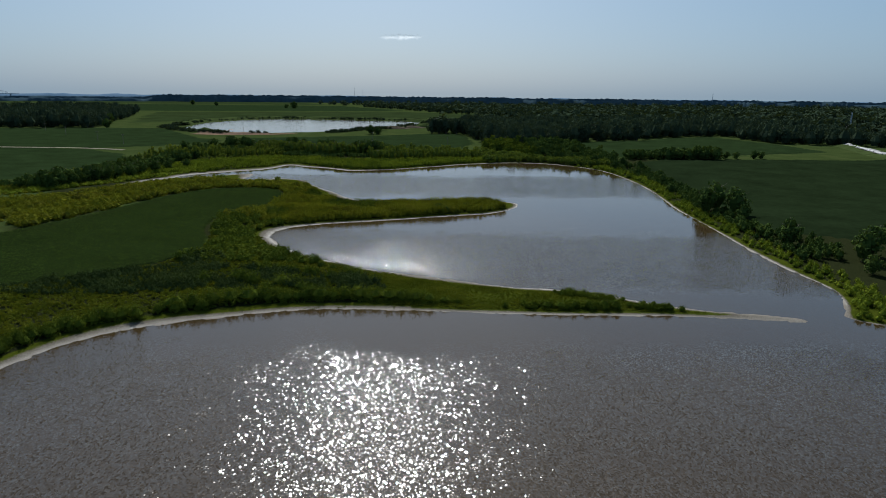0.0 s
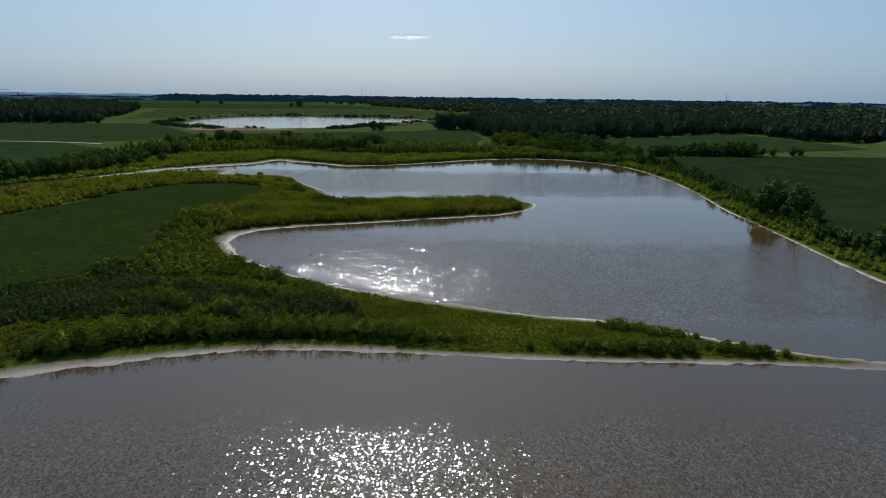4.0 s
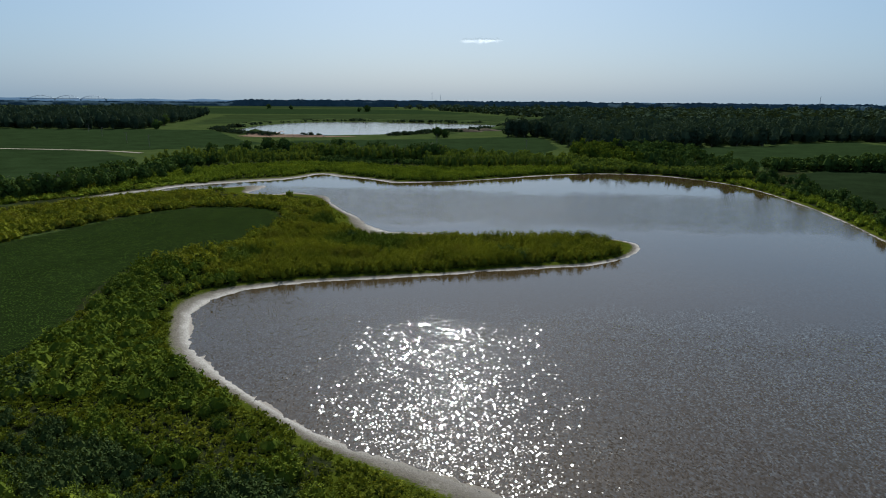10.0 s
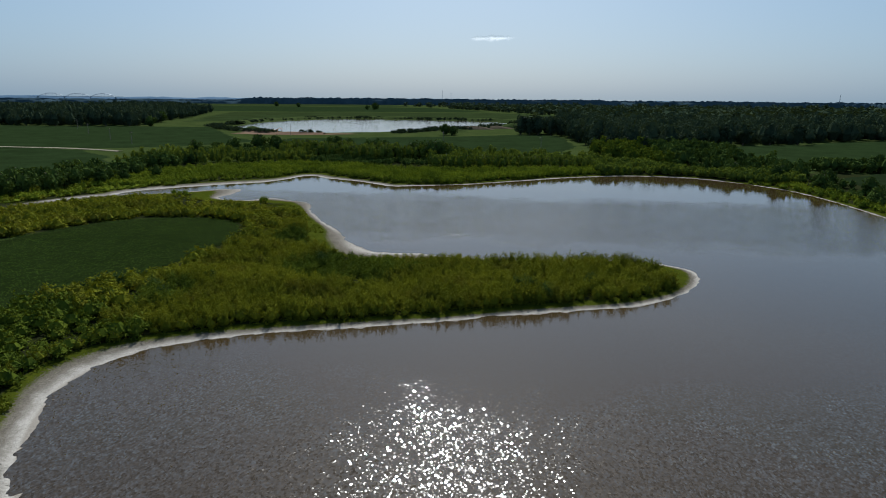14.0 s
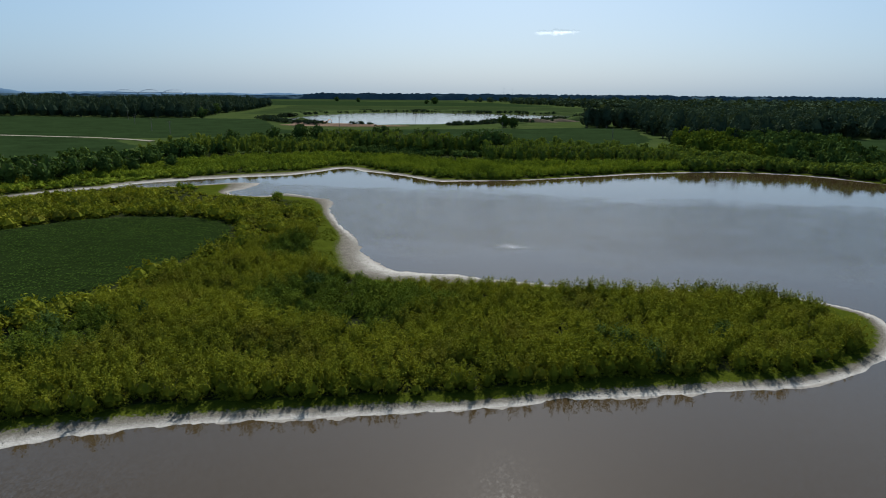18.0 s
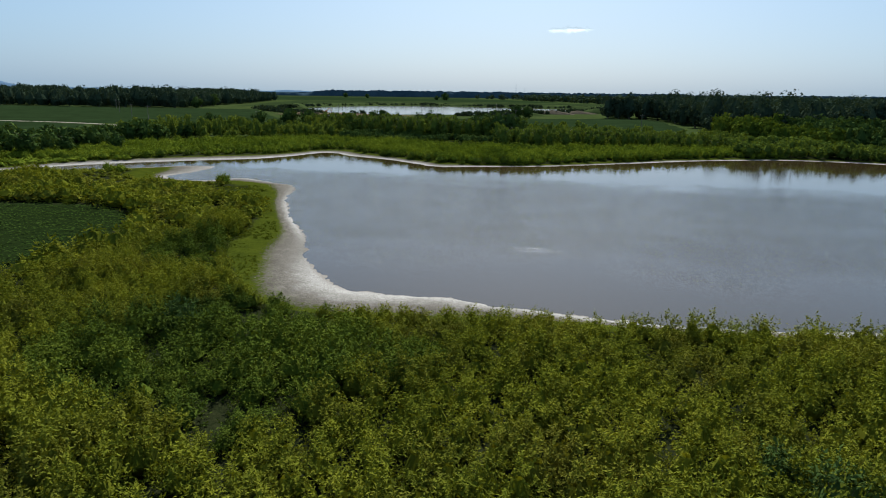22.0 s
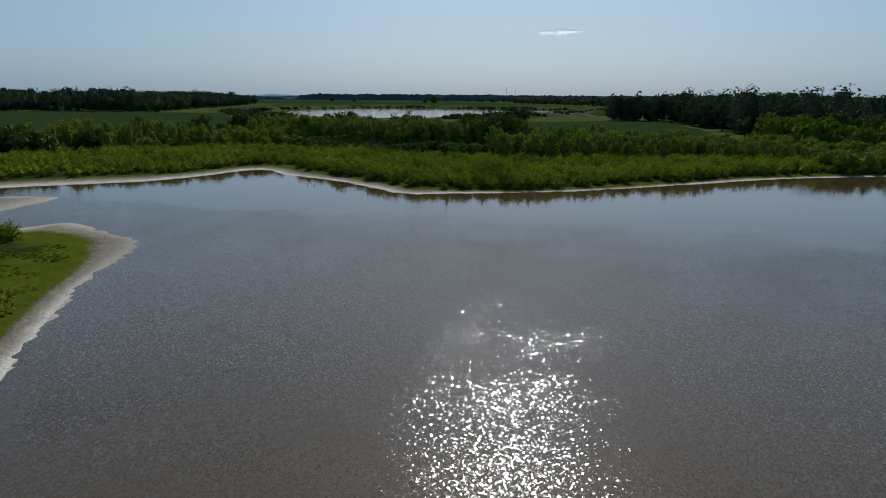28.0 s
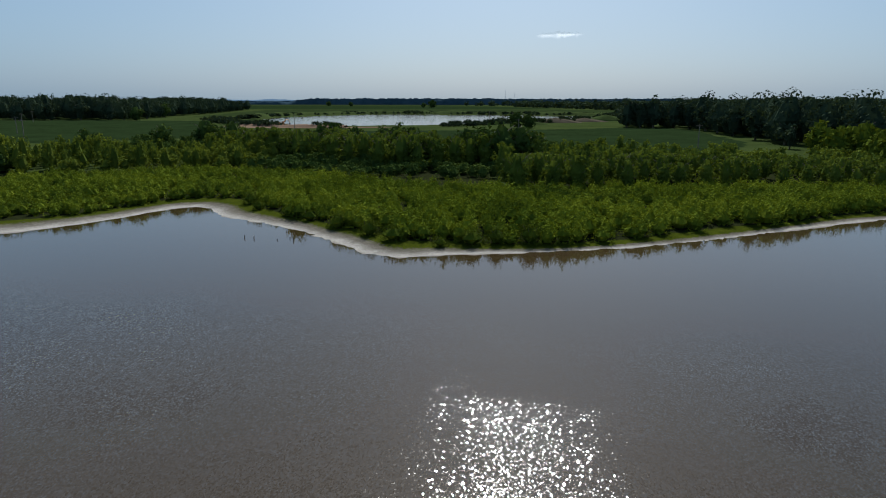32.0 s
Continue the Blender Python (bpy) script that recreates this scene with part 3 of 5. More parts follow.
x, y = jitter(-62, 40, 222, 300, 1.55, rng)
ok = thicket_ground(x, y) & near_path(x, y) & (rounded(x, y) < 0.5)
x, y = x[ok], y[ok]
tall = thicket_height(x, y)
planted("willow_thicket", slim, x, y, 0.65 + 0.5 * tall, THICKET, rng, "dense stand of upright olive green willows on the spit", "shrubs", 0.25 + 0.75 * tall)
x, y = jitter(-62, 0, 222, 300, 2.25, rng)
ok = thicket_ground(x, y) & near_path(x, y) & (rounded(x, y) > 0.42)
x, y = x[ok], y[ok]
tall = thicket_height(x, y)
planted("willow_thicket", fine, x, y, 0.25 + 0.95 * tall, HEDGE, rng, "dense rounded dark green willow bushes on the spit", "shrubs", tall)
x, y = jitter(-200, 40, 168, 352, 2.55, rng)
ok = thicket_ground(x, y) & ~near_path(x, y)
x, y = x[ok], y[ok]
tall = thicket_height(x, y)
bay = (y < 226) & (x > -80)
planted("willow_thicket", coarse, x[bay], y[bay], 0.3 + 0.9 * tall[bay], HEDGE, rng, "dark green rounded willow bushes round the bay", "shrubs", tall[bay])
planted("willow_thicket", coarse, x[~bay], y[~bay], 0.3 + 0.9 * tall[~bay], THICKET, rng, "dense green willow scrub round the field's edge", "shrubs", tall[~bay])

# left of the creek
x, y = jitter(-300, -130, 215, 400, 2.9, rng)
c = away(x, y, CREEK, False)
ok = (c > 4.5) & (c < 26) & (y > 352 + 1.9 * (x + 138)) & (shore(x, y) > 4)
planted("willow_thicket", coarse, x[ok], y[ok], rng.uniform(0.7, 1.15, ok.sum()), WILLOW, rng, "green willow scrub beside the muddy creek", "shrubs", 0.25 + 0.65 * vnoise(x[ok], y[ok], 6.0, 27))

c_line = spline([(-196, 290), (-186, 303), (-178, 325), (-172, 355), (-172, 395), (-172, 440)], False, 4)
x, y = jitter(-215, -150, 280, 450, 3.4, rng)
d = away(x, y, c_line, False)
ok = (d < 11 + 6 * (vnoise(x, y, 16, 28) - 0.5)) & (vnoise(x, y, 9, 29) > 0.45)
clump = [crown_leaves(rng, 6.5, 3.0, 0.2, 150, 0.95, 12) for _ in range(4)]
clump = [np.concatenate([q, core(5.4, 2.0, 0.2, rng)]) for q in clump]
planted("creek_trees", clump, x[ok], y[ok], 0.45 + 0.85 * vnoise(x[ok], y[ok], 11, 30), SCRUB, rng, "dark clump of low trees beside the creek", "trees")

# first spit: a hedge of bushes along the near shore, weeds behind
x, y = jitter(-150, 60, 60, 190, 1.7, rng)
s = shore(x, y)
land = (s > beach(x, y) + 0.8) & ~inside(x, y, FIELD_NEAR)
south = away(x, y, np.array(NEAR_SHORE), False)
hedge = land & (south > 5.0) & (south < 8.2) & (vnoise(x, y, 6, 21) > 0.3) & (x < -1)
planted("shore_bushes", bushy, x[hedge], y[hedge], np.where(x[hedge] < -22, 0.76, 0.6) + 0.28 * vnoise(x[hedge], y[hedge], 5, 23), HEDGE, rng, "row of rounded green willow bushes along the shore", "shrubs")
low_hedge = [shrub_leaves(rng, 1.5, 1.3, 260, 0.22, 12, 0.45) for _ in range(4)]
x, y = jitter(-2, 60, 126, 150, 1.15, rng)
s, south = shore(x, y), away(x, y, np.array(NEAR_SHORE), False)
ok = (s > 2.6) & (((south > 3.0) & (south < 5.6) & (((x > 19) & (x < 40)) | ((x > 42) & (x < 56)))) | ((south > 9) & (s < 5.2) & (x > 27) & (x < 46)) | ((south > 3.5) & (south < 5.5) & (x < 5) & (vnoise(x, y, 3, 26) > 0.35)))
planted("low_hedge", low_hedge, x[ok], y[ok], 0.65 + 0.5 * vnoise(x[ok], y[ok], 3.5, 37), HEDGE, rng, "low rounded willow bushes merging along the spit", "shrubs")
SCRUB_BED = spline([(-110, 136), (-79, 137), (-65, 138), (-56, 141), (-49, 141.5), (-43, 141.5), (-36, 143.5), (-24, 141.8), (-14, 140), (-12, 146), (-23, 153.5), (-34, 155), (-45, 159.5), (-54, 165),
                    (-61, 175), (-66, 169), (-72, 161), (-82, 153), (-100, 142)], True, 3)
scrub_bush = [bush(rng, 1.9, 1.15, 30, 5, 0.36) for _ in range(5)]
x, y = jitter(-115, -5, 125, 180, 1.35, rng)
s, south = shore(x, y), away(x, y, np.array(NEAR_SHORE), False)
inbed = inside(x, y, SCRUB_BED) & (vnoise(x, y, 4, 22) > 0.15)
band = inbed & (south > 7)
planted("scrub", scrub_bush, x[band], y[band], 0.4 + 1.0 * vnoise(x[band], y[band], 5, 24), SAGE, rng, "dark blue-green scrub between the field and the shore", "shrubs")
sprout = ~inside(x, y, SCRUB_BED) & ~inside(x, y, FIELD_NEAR) & (south > 9.5) & (s > beach(x, y) + 2) & (vnoise(x, y, 5, 38) > 0.7) & (y > 148)
planted("willow_sprouts", scrub_bush, x[sprout], y[sprout], 0.6 + 0.7 * vnoise(x[sprout], y[sprout], 6, 39), HEDGE, rng, "scattered young willow bushes among the weeds", "shrubs")
weeds = [shrub_leaves(rng, 0.8, 0.8, 44, 0.32, 8, 0) for _ in range(5)]
x, y = jitter(-150, 78, 60, 260, 1.15, rng)
s = shore(x, y)
ok = (s > beach(x, y) + 0.4) & ((s > 6.5) | (y > 142)) & ~inside(x, y, FIELD_NEAR) & (y < 200) & (x < -8) & (s < 30 + 24 * vnoise(x, y, 12, 65)) & (x > -128 + 20 * vnoise(x, y, 9, 66))
tuft = [shrub_leaves(rng, 0.3, 0.62, 34, 0.2, 7, 0) for _ in range(5)]
gx2, gy2 = jitter(-14, 78, 122, 162, 0.72, rng)
s2 = shore(gx2, gy2)
keep = (s2 > beach(gx2, gy2) + 0.7) & (gx2 < 74)
planted("grass", tuft, gx2[keep], gy2[keep], 0.55 + 0.9 * vnoise(gx2[keep], gy2[keep], 5, 36), WEED, rng, "low yellow-green grass and weeds over the spit", "grass")
planted("weeds", weeds, x[ok], y[ok], 0.6 + 0.7 * vnoise(x[ok], y[ok], 6, 25), WEED, rng, "knee-high green weeds and grass on the spit", "grass")

# the low lawn and its tufts behind the silt of the second spit
x, y = jitter(-100, -28, 276, 350, 0.75, rng)
s = shore(x, y)
ok = (s > beach(x, y) + 0.5) & (s < beach(x, y) + 1.1 * lawn_width(x, y)) & (vnoise(x, y, 3, 57) > 0.52)
planted("grass", tuft, x[ok], y[ok], 0.3 + 0.55 * vnoise(x[ok], y[ok], 4, 58), WEED, rng, "low olive grass behind the silt of the second spit", "grass")

# far bank: a wide even stand of willow scrub, upright young poplars behind it, a dark belt of trees behind those
SCRUB_BACK = np.array([(-330, 425), (-200, 425), (-165, 432), (-148, 436), (-130, 446), (-118, 455), (-108, 456), (-93, 450), (-70, 438), (-54, 433), (-39, 433), (-22, 439), (-1.5, 447), (25, 453), (45, 458)], float)
BELT_FOOT = np.array([(-135, 486), (-125, 484), (-111, 481), (-91, 472), (-81, 469), (-64, 467), (-53, 475), (-42, 492)], float)


def behind(x, y, line):
    return y - np.interp(x, line[:, 0], line[:, 1])


x, y = jitter(-192, 62, 320, 462, 2.35, rng)
s = shore(x, y)
ok = (s > beach(x, y) + 0.9 * lawn_width(x, y)) & (behind(x, y, SCRUB_BACK) < 2.5 * vnoise(x, y, 7, 31)) & (s < 58) & (y > 352 - 0.35 * (x + 140)) & (x < 34 + 18 * vnoise(x, y, 9, 62)) & ((x > -150) | (y > 330))
x, y, s = x[ok], y[ok], s[ok]
share = np.clip((x + 92) / 12, 0, 1) * np.clip((s - 7) / 5, 0, 1)
size = 0.55 + 0.5 * vnoise(x, y, 6, 35) + rng.uniform(-0.2, 0.2, len(x))
gap = (x < -92) & (vnoise(x, y, 7, 38) < 0.3) & (s < 16)
x, y, s, size, share = x[~gap], y[~gap], s[~gap], size[~gap], share[~gap]
size = np.where(x < -92, 0.78 * size, size)
high = size * (1 - share) + (0.8 + 0.3 * (vnoise(x, y, 9, 32) - 0.5) + rng.uniform(-0.12, 0.12, len(x))) * share
planted("willow_thicket", mid, x, y, 0.3 + 0.8 * size, WILLOW, rng, "wide band of bright green willow scrub on the far bank", "shrubs", high)
tallp = [crown_leaves(rng, 8.0, 2.6, 0.8, 150, 1.0, 14) for _ in range(6)]
tallp = [np.concatenate([q, core(6.6, 1.9, 0.6, rng)]) for q in tallp]
young = [oval_leaves(rng, 6.0, 1.9, 230, 0.5, 20) for _ in range(6)]
x, y = jitter(-196, -108, 370, 500, 4.7, rng)
ok = (behind(x, y, SCRUB_BACK) > 2) & (behind(x, y, SCRUB_BACK) < 40) & (vnoise(x, y, 20, 46) > 0.12) & (y > 352 - 0.35 * (x + 140)) & (shore(x, y) > 12)
planted("young_poplars", young, x[ok], y[ok], rng.uniform(0.85, 1.2, ok.sum()), SAPLING, rng, "stand of upright young poplars behind the willows", "trees", 0.5 + 0.65 * vnoise(x[ok], y[ok], 13, 47) + rng.uniform(-0.25, 0.45, ok.sum()))
x, y = jitter(-200, -40, 455, 545, 3.8, rng)
ok = (behind(x, y, SCRUB_BACK) > 40 * (x < -108)) & (behind(x, y, BELT_FOOT) < 65) & (vnoise(x, y, 9, 48) > 0.3)
planted("low_scrub", young, x[ok], y[ok], rng.uniform(0.85, 1.15, ok.sum()), SCRUB, rng, "low dark scrub round the belt of trees", "shrubs", 0.32 + 0.4 * vnoise(x[ok], y[ok], 11, 49))
x, y = jitter(-46, 60, 455, 545, 4.8, rng)
ok = (behind(x, y, SCRUB_BACK) > 16) & (y < 508 + 8 * vnoise(x, y, 12, 50)) & (vnoise(x, y, 12, 33) > 0.2) & (x < 44)
planted("young_trees", young, x[ok], y[ok], rng.uniform(0.95, 1.3, ok.sum()), BELT, rng, "stand of dark green young trees before the field", "trees", (1.05 - 0.3 * np.clip((x[ok] + 30) / 50, 0, 1)) * rng.uniform(0.55, 1.3, ok.sum()))
CORNER = spline([(38, 506), (56, 474), (76, 456), (98, 444), (112, 428), (126, 440), (122, 480), (116, 520), (110, 566), (90, 566), (62, 562), (42, 552)], True, 3)
x, y = jitter(30, 130, 420, 570, 5.2, rng)
ok = inside(x, y, CORNER) & (vnoise(x, y, 12, 59) > 0.12)
size = 0.5 + 0.55 * vnoise(x, y, 9, 60) + rng.uniform(-0.22, 0.24, len(x)) + 0.0035 * (y - 440)
west = x + 6 * vnoise(x, y, 8, 67) < 74
planted("corner_trees", tallp, x[ok & west], y[ok & west], size[ok & west], HEDGE, rng, "rounded green trees at the lake's corner", "trees")
planted("corner_trees", tallp, x[ok & ~west], y[ok & ~west], size[ok & ~west], SCRUB, rng, "dark mass of trees at the lake's corner", "trees")
x, y = jitter(18, 112, 415, 490, 2.9, rng)
s = shore(x, y)
ok = (s > 4.2) & (s < 46) & (x > 38 - 16 * vnoise(x, y, 9, 63)) & ~inside(x, y, CORNER)
planted("corner_trees", clump, x[ok], y[ok], 0.45 + 0.45 * vnoise(x[ok], y[ok], 8, 64), BELT, rng, "dark low trees along the corner of the lake", "trees")
# east bank
FIELD_EAST = np.array([(131, 200), (150, 190), (330, 240), (420, 420), (370, 505), (310, 470), (250, 470), (158, 462), (134, 440), (127, 400), (124, 358), (123, 318), (116, 270), (112, 239), (113, 212)], float)
x, y = jitter(80, 135, 100, 420, 2.6, rng)
s = shore(x, y)
ok = (s > 1.6) & (s < 9.5) & (vnoise(x, y, 8, 41) > 0.2) & (x > 80)
planted("bank_bushes", coarse, x[ok], y[ok], 0.45 + 0.45 * vnoise(x[ok], y[ok], 9, 42), WILLOW, rng, "green bushes on the lake's steep bank", "shrubs")
x, y = jitter(84, 140, 175, 470, 3.3, rng)
s = shore(x, y)
ok = (s > 7) & (s < 25) & (vnoise(x, y, 11, 43) > 0.3) & ~inside(x, y, FIELD_EAST)
planted("bank_trees", clump, x[ok], y[ok], 0.3 + 0.32 * vnoise(x[ok], y[ok], 9, 44) + 0.0016 * np.maximum(0, y[ok] - 330), SCRUB, rng, "dark trees between the bank and the field", "trees")

# woods
wood = [np.concatenate([crown_leaves(rng, 18.0, 8.4, 6.5, 210, 1.25, 11), core(15.5, 6.2, 0.0, rng)]) for _ in range(6)]
edge_wood = [np.concatenate([crown_leaves(rng, 18.0, 8.0, 1.5, 380, 1.05, 13), core(14.5, 5.6, 0.0, rng)]) for _ in range(6)]
WOOD_LEFT = np.array([(-1250, 760), (-700, 765), (-500, 775), (-415, 800), (-440, 880), (-520, 1120), (-640, 1420), (-900, 1420), (-1250, 1000)], float)
WOOD_RIGHT = np.array([(-8, 752), (34, 750), (37, 690), (46, 600), (62, 560), (90, 562), (112, 586), (120, 616), (160, 656), (202, 668), (241, 708), (302, 742), (330, 752), (330, 640), (420, 600), (800, 560), (1900, 560),
                       (2600, 2700), (-500, 2700), (-380, 2500), (-60, 1750), (60, 1300), (-10, 1150)], float)
CLEARING = (-553, 819)
MEADOW = np.array([(-60, 1010), (62, 985), (110, 1090), (165, 1275), (60, 1480), (10, 1560), (-90, 1600)], float)


def woods(name, poly, gap, keep, label, size=1.0, protos=None):
    lo, hi = poly.min(0), poly.max(0)
    px, py = jitter(lo[0], hi[0], lo[1], hi[1], gap, rng)
    use = inside(px, py, poly) & keep(px, py)
    use &= (np.hypot(px - CLEARING[0], py - CLEARING[1]) > 14) & ~inside(px, py, MEADOW)
    px, py = px[use], py[use]
    sc = size * (0.66 + 0.5 * vnoise(px, py, 45, 51) + rng.uniform(-0.26, 0.26, len(px)))
    return planted(name, protos or wood, px, py, 0.4 + 0.6 * sc, WOODS, rng, label, "woodland", sc)


def deep(poly, px, py):
    return away(px, py, poly)


woods("wood", WOOD_LEFT, 13, lambda a, c: (deep(WOOD_LEFT, a, c) < 34) & (a > -720), "dark broadleaf wood behind the fields", 0.98, edge_wood)
woods("wood", WOOD_LEFT, 12, lambda a, c: ((deep(WOOD_LEFT, a, c) >= 34) | (a <= -720)) & (deep(WOOD_LEFT, a, c) < 90), "dark broadleaf wood behind the fields", 1.07)
woods("wood", WOOD_LEFT, 19, lambda a, c: deep(WOOD_LEFT, a, c) >= 90, "dark broadleaf wood behind the fields", 1.05)
woods("wood", WOOD_RIGHT, 11, lambda a, c: (c < 900) & (a < 450) & (deep(WOOD_RIGHT, a, c) >= 40), "dark broadleaf wood beyond the lake", 1.02)
woods("wood", WOOD_RIGHT, 10, lambda a, c: (c < 800) & (a < 450) & (deep(WOOD_RIGHT, a, c) < 40), "dark broadleaf wood beyond the lake", 1.0, edge_wood)
far_wood = [crown_leaves(rng, 20.0, 11.0, 0.5, 38, 8.0, 14) for _ in range(5)]
woods("distant_wood", WOOD_RIGHT, 30, lambda a, c: ((c >= 900) | (a >= 450)) & (c < 2200) & (a < 2600), "wide dark forest reaching towards the horizon", 0.8, far_wood)
woods("distant_wood", WOOD_RIGHT, 60, lambda a, c: c >= 2200, "wide dark forest towards the horizon", 0.9, far_wood)
# ---------------------------------------------------------------- fields


def crop_sheet(name, poly, gap, high, mat, label):
    """A crop's canopy: a lumpy sheet over the field, down to the ground at its edge."""
    lo, hi = poly.min(0), poly.max(0)
    px, py = np.meshgrid(np.arange(lo[0], hi[0], gap), np.arange(lo[1], hi[1], gap))
    shape = px.shape
    px, py = px.ravel() + rng.uniform(-0.3, 0.3, px.size) * gap, py.ravel() + rng.uniform(-0.3, 0.3, py.size) * gap
    use = inside(px, py, poly)
    pz = ground_z(px, py) + high * rng.uniform(0.6, 1.0, len(px))
    i = np.arange(px.size).reshape(shape)
    q = np.stack([i[:-1, :-1], i[:-1, 1:], i[1:, 1:], i[1:, :-1]], -1).reshape(-1, 4)
    q = q[use[q].all(1)]
    used, back = np.unique(q, return_inverse=True)
    count = np.bincount(back.ravel(), minlength=len(used))
    v = np.stack([px, py, pz], 1)[used]
    v[count < 4, 2] = ground_z(v[count < 4, 0], v[count < 4, 1]) - 0.1
    ob = new(name, np_mesh(name, v, back.reshape(-1, 4), mat))
    return tagged(ob, label, "crop field", kind="stuff")


CANOPY = plain("crop_canopy", (0.0115, 0.0198, 0.0072), 0.95, spread=0.35, scale=0.06)
CANOPY.node_tree.nodes["Principled BSDF"].inputs["Specular IOR Level"].default_value = 0.0
DARK_CANOPY = plain("dark_canopy", (0.0085, 0.014, 0.0058), 0.95, spread=0.35, scale=0.05)
DARK_CANOPY.node_tree.nodes["Principled BSDF"].inputs["Specular IOR Level"].default_value = 0.0
PALE_CANOPY = plain("pale_canopy", (0.0165, 0.0250, 0.0088), 0.95, spread=0.35, scale=0.02)
PALE_CANOPY.node_tree.nodes["Principled BSDF"].inputs["Specular IOR Level"].default_value = 0.0

BEANS = plain("bean_canopy", (0.0082, 0.0136, 0.0037), 0.95, spread=0.2, scale=0.08)
BEANS.node_tree.nodes["Principled BSDF"].inputs["Specular IOR Level"].default_value = 0.0
crop_sheet("crop_field", FIELD_NEAR, 0.9, 0.5, BEANS, "dark green bean field inside the bend of the lake")
along, across = np.meshgrid(np.arange(40, 330, 0.5), np.arange(-220, 30, 0.86))
along, across = along.ravel() + rng.uniform(-0.2, 0.2, along.size), across.ravel() + rng.uniform(-0.1, 0.1, across.size)
x, y = 0.94 * across + 0.33 * along - 60, 0.94 * along - 0.33 * across       # rows running north-north-east
ok = inside(x, y, FIELD_NEAR) & (x > -175 + 60 * rng.uniform(size=len(x)) ** 2)
x, y = x[ok], y[ok]
ok = away(x, y, FIELD_NEAR) > 0.8
beans = []
for _ in range(5):
    n = 5
    p = np.concatenate([rng.normal(size=(n, 2)) * 0.16, rng.uniform(0.2, 0.55, (n, 1))], 1)
    beans.append(blades(p, np.concatenate([rng.normal(size=(n, 2)), rng.uniform(-0.1, 0.2, (n, 1))], 1), rng.uniform(0.22, 0.38, n), rng.uniform(0.08, 0.14, n), rng, rng.normal(size=(n, 3)) * 0.3 + [0, 0, 1]))
planted("bean_plants", beans, x[ok], y[ok], rng.uniform(0.8, 1.25, ok.sum()), CROP, rng, "rows of dark green bean plants in the field", "crop")

ROAD_Y = [(-900, 522), (-360, 512), (-300, 512), (-262, 506), (-238, 497)]
FIELD_WEST = np.array([(-900, 526), (-360, 516), (-300, 516), (-262, 510), (-225, 540), (-190, 600), (-230, 640), (-330, 800), (-420, 790), (-500, 768), (-900, 755)], float)
FIELD_ROAD = np.array([(-900, 518), (-360, 508), (-300, 508), (-262, 502), (-225, 470), (-190, 420), (-185, 365), (-210, 320), (-270, 270), (-600, 230), (-900, 250)], float)
FIELD_POND = np.array([(-185, 550), (-60, 545), (-44, 522), (4, 516), (22, 530), (26, 566), (36, 600), (34, 690), (26, 738), (-10, 742), (-60, 700), (-190, 640)], float)
FIELD_POCKET = np.array([(136, 480), (190, 480), (330, 540), (330, 630), (310, 735), (242, 700), (203, 661), (160, 648), (126, 612), (112, 560), (116, 500)], float)
crop_sheet("crop_field", FIELD_WEST, 4.0, 0.7, CANOPY, "flat green crop field before the wood")
crop_sheet("crop_field", FIELD_ROAD, 4.0, 0.7, CANOPY, "dark green crop field beside the farm track")
crop_sheet("crop_field", FIELD_POND, 3.0, 0.7, CANOPY, "green crop field between the tree belt and the quarry pond")
crop_sheet("crop_field", FIELD_EAST, 2.5, 0.7, DARK_CANOPY, "dark green crop field behind the lake's bank")
crop_sheet("crop_field", FIELD_POCKET, 3.0, 0.7, CANOPY, "green crop field in front of the forest")
crop_sheet("crop_field", np.array([(-430, 900), (-360, 1010), (-320, 1140), (-100, 1150), (30, 1180), (50, 1300), (-60, 1640), (-620, 1450), (-520, 1130)], float), 16, 0.8, PALE_CANOPY, "light green crop field beyond the pond")
crop_sheet("crop_field", MEADOW, 14, 0.8, PALE_CANOPY, "pale green meadow enclosed by the forest")
crop_sheet("crop_field", np.array([(-640, 1480), (-70, 1670), (-90, 1800), (-300, 2300), (-1500, 2300), (-1500, 1500)], float), 30, 0.8, CANOPY, "wide green crop fields on the plain")
crop_sheet("crop_field", np.array([(-320, 2340), (-600, 3050), (-1000, 3080), (-2600, 3200), (-2600, 2340)], float), 45, 0.9, PALE_CANOPY, "pale green crop fields near the horizon")

# ---------------------------------------------------------------- building blocks


def thing(name, label, category, group=""):
    return tagged(new(name), label, category, group)


def part(name, data, mat, parent, label=""):
    """Links a bmesh or a mesh as one object under a thing or a part."""
    if isinstance(data, bmesh.types.BMesh):
        me = bpy.data.meshes.new(name)
        data.to_mesh(me)
        data.free()
        me.materials.append(mat)
    else:
        me = data
    ob = new(name, me)
    ob.parent = parent
    return tagged(ob, label) if label else ob


def tubes(lines, sides=6):
    """Tapered round bars: each line is a list of (place, radius)."""
    bm = bmesh.new()
    for line in lines:
        rings = []
        for k, (p, r) in enumerate(line):
            p = Vector(p)
            a = Vector(line[max(k - 1, 0)][0])
            c = Vector(line[min(k + 1, len(line) - 1)][0])
            q = (c - a).to_track_quat("Z", "Y")
            rings.append([bm.verts.new(p + q @ Vector((r * math.cos(2 * math.pi * i / sides), r * math.sin(2 * math.pi * i / sides), 0))) for i in range(sides)])
        for lo, hi in zip(rings, rings[1:]):
            for i in range(sides):
                bm.faces.new((lo[i], lo[(i + 1) % sides], hi[(i + 1) % sides], hi[i]))
        bm.faces.new(rings[0][::-1])
        bm.faces.new(rings[-1])
    return bm


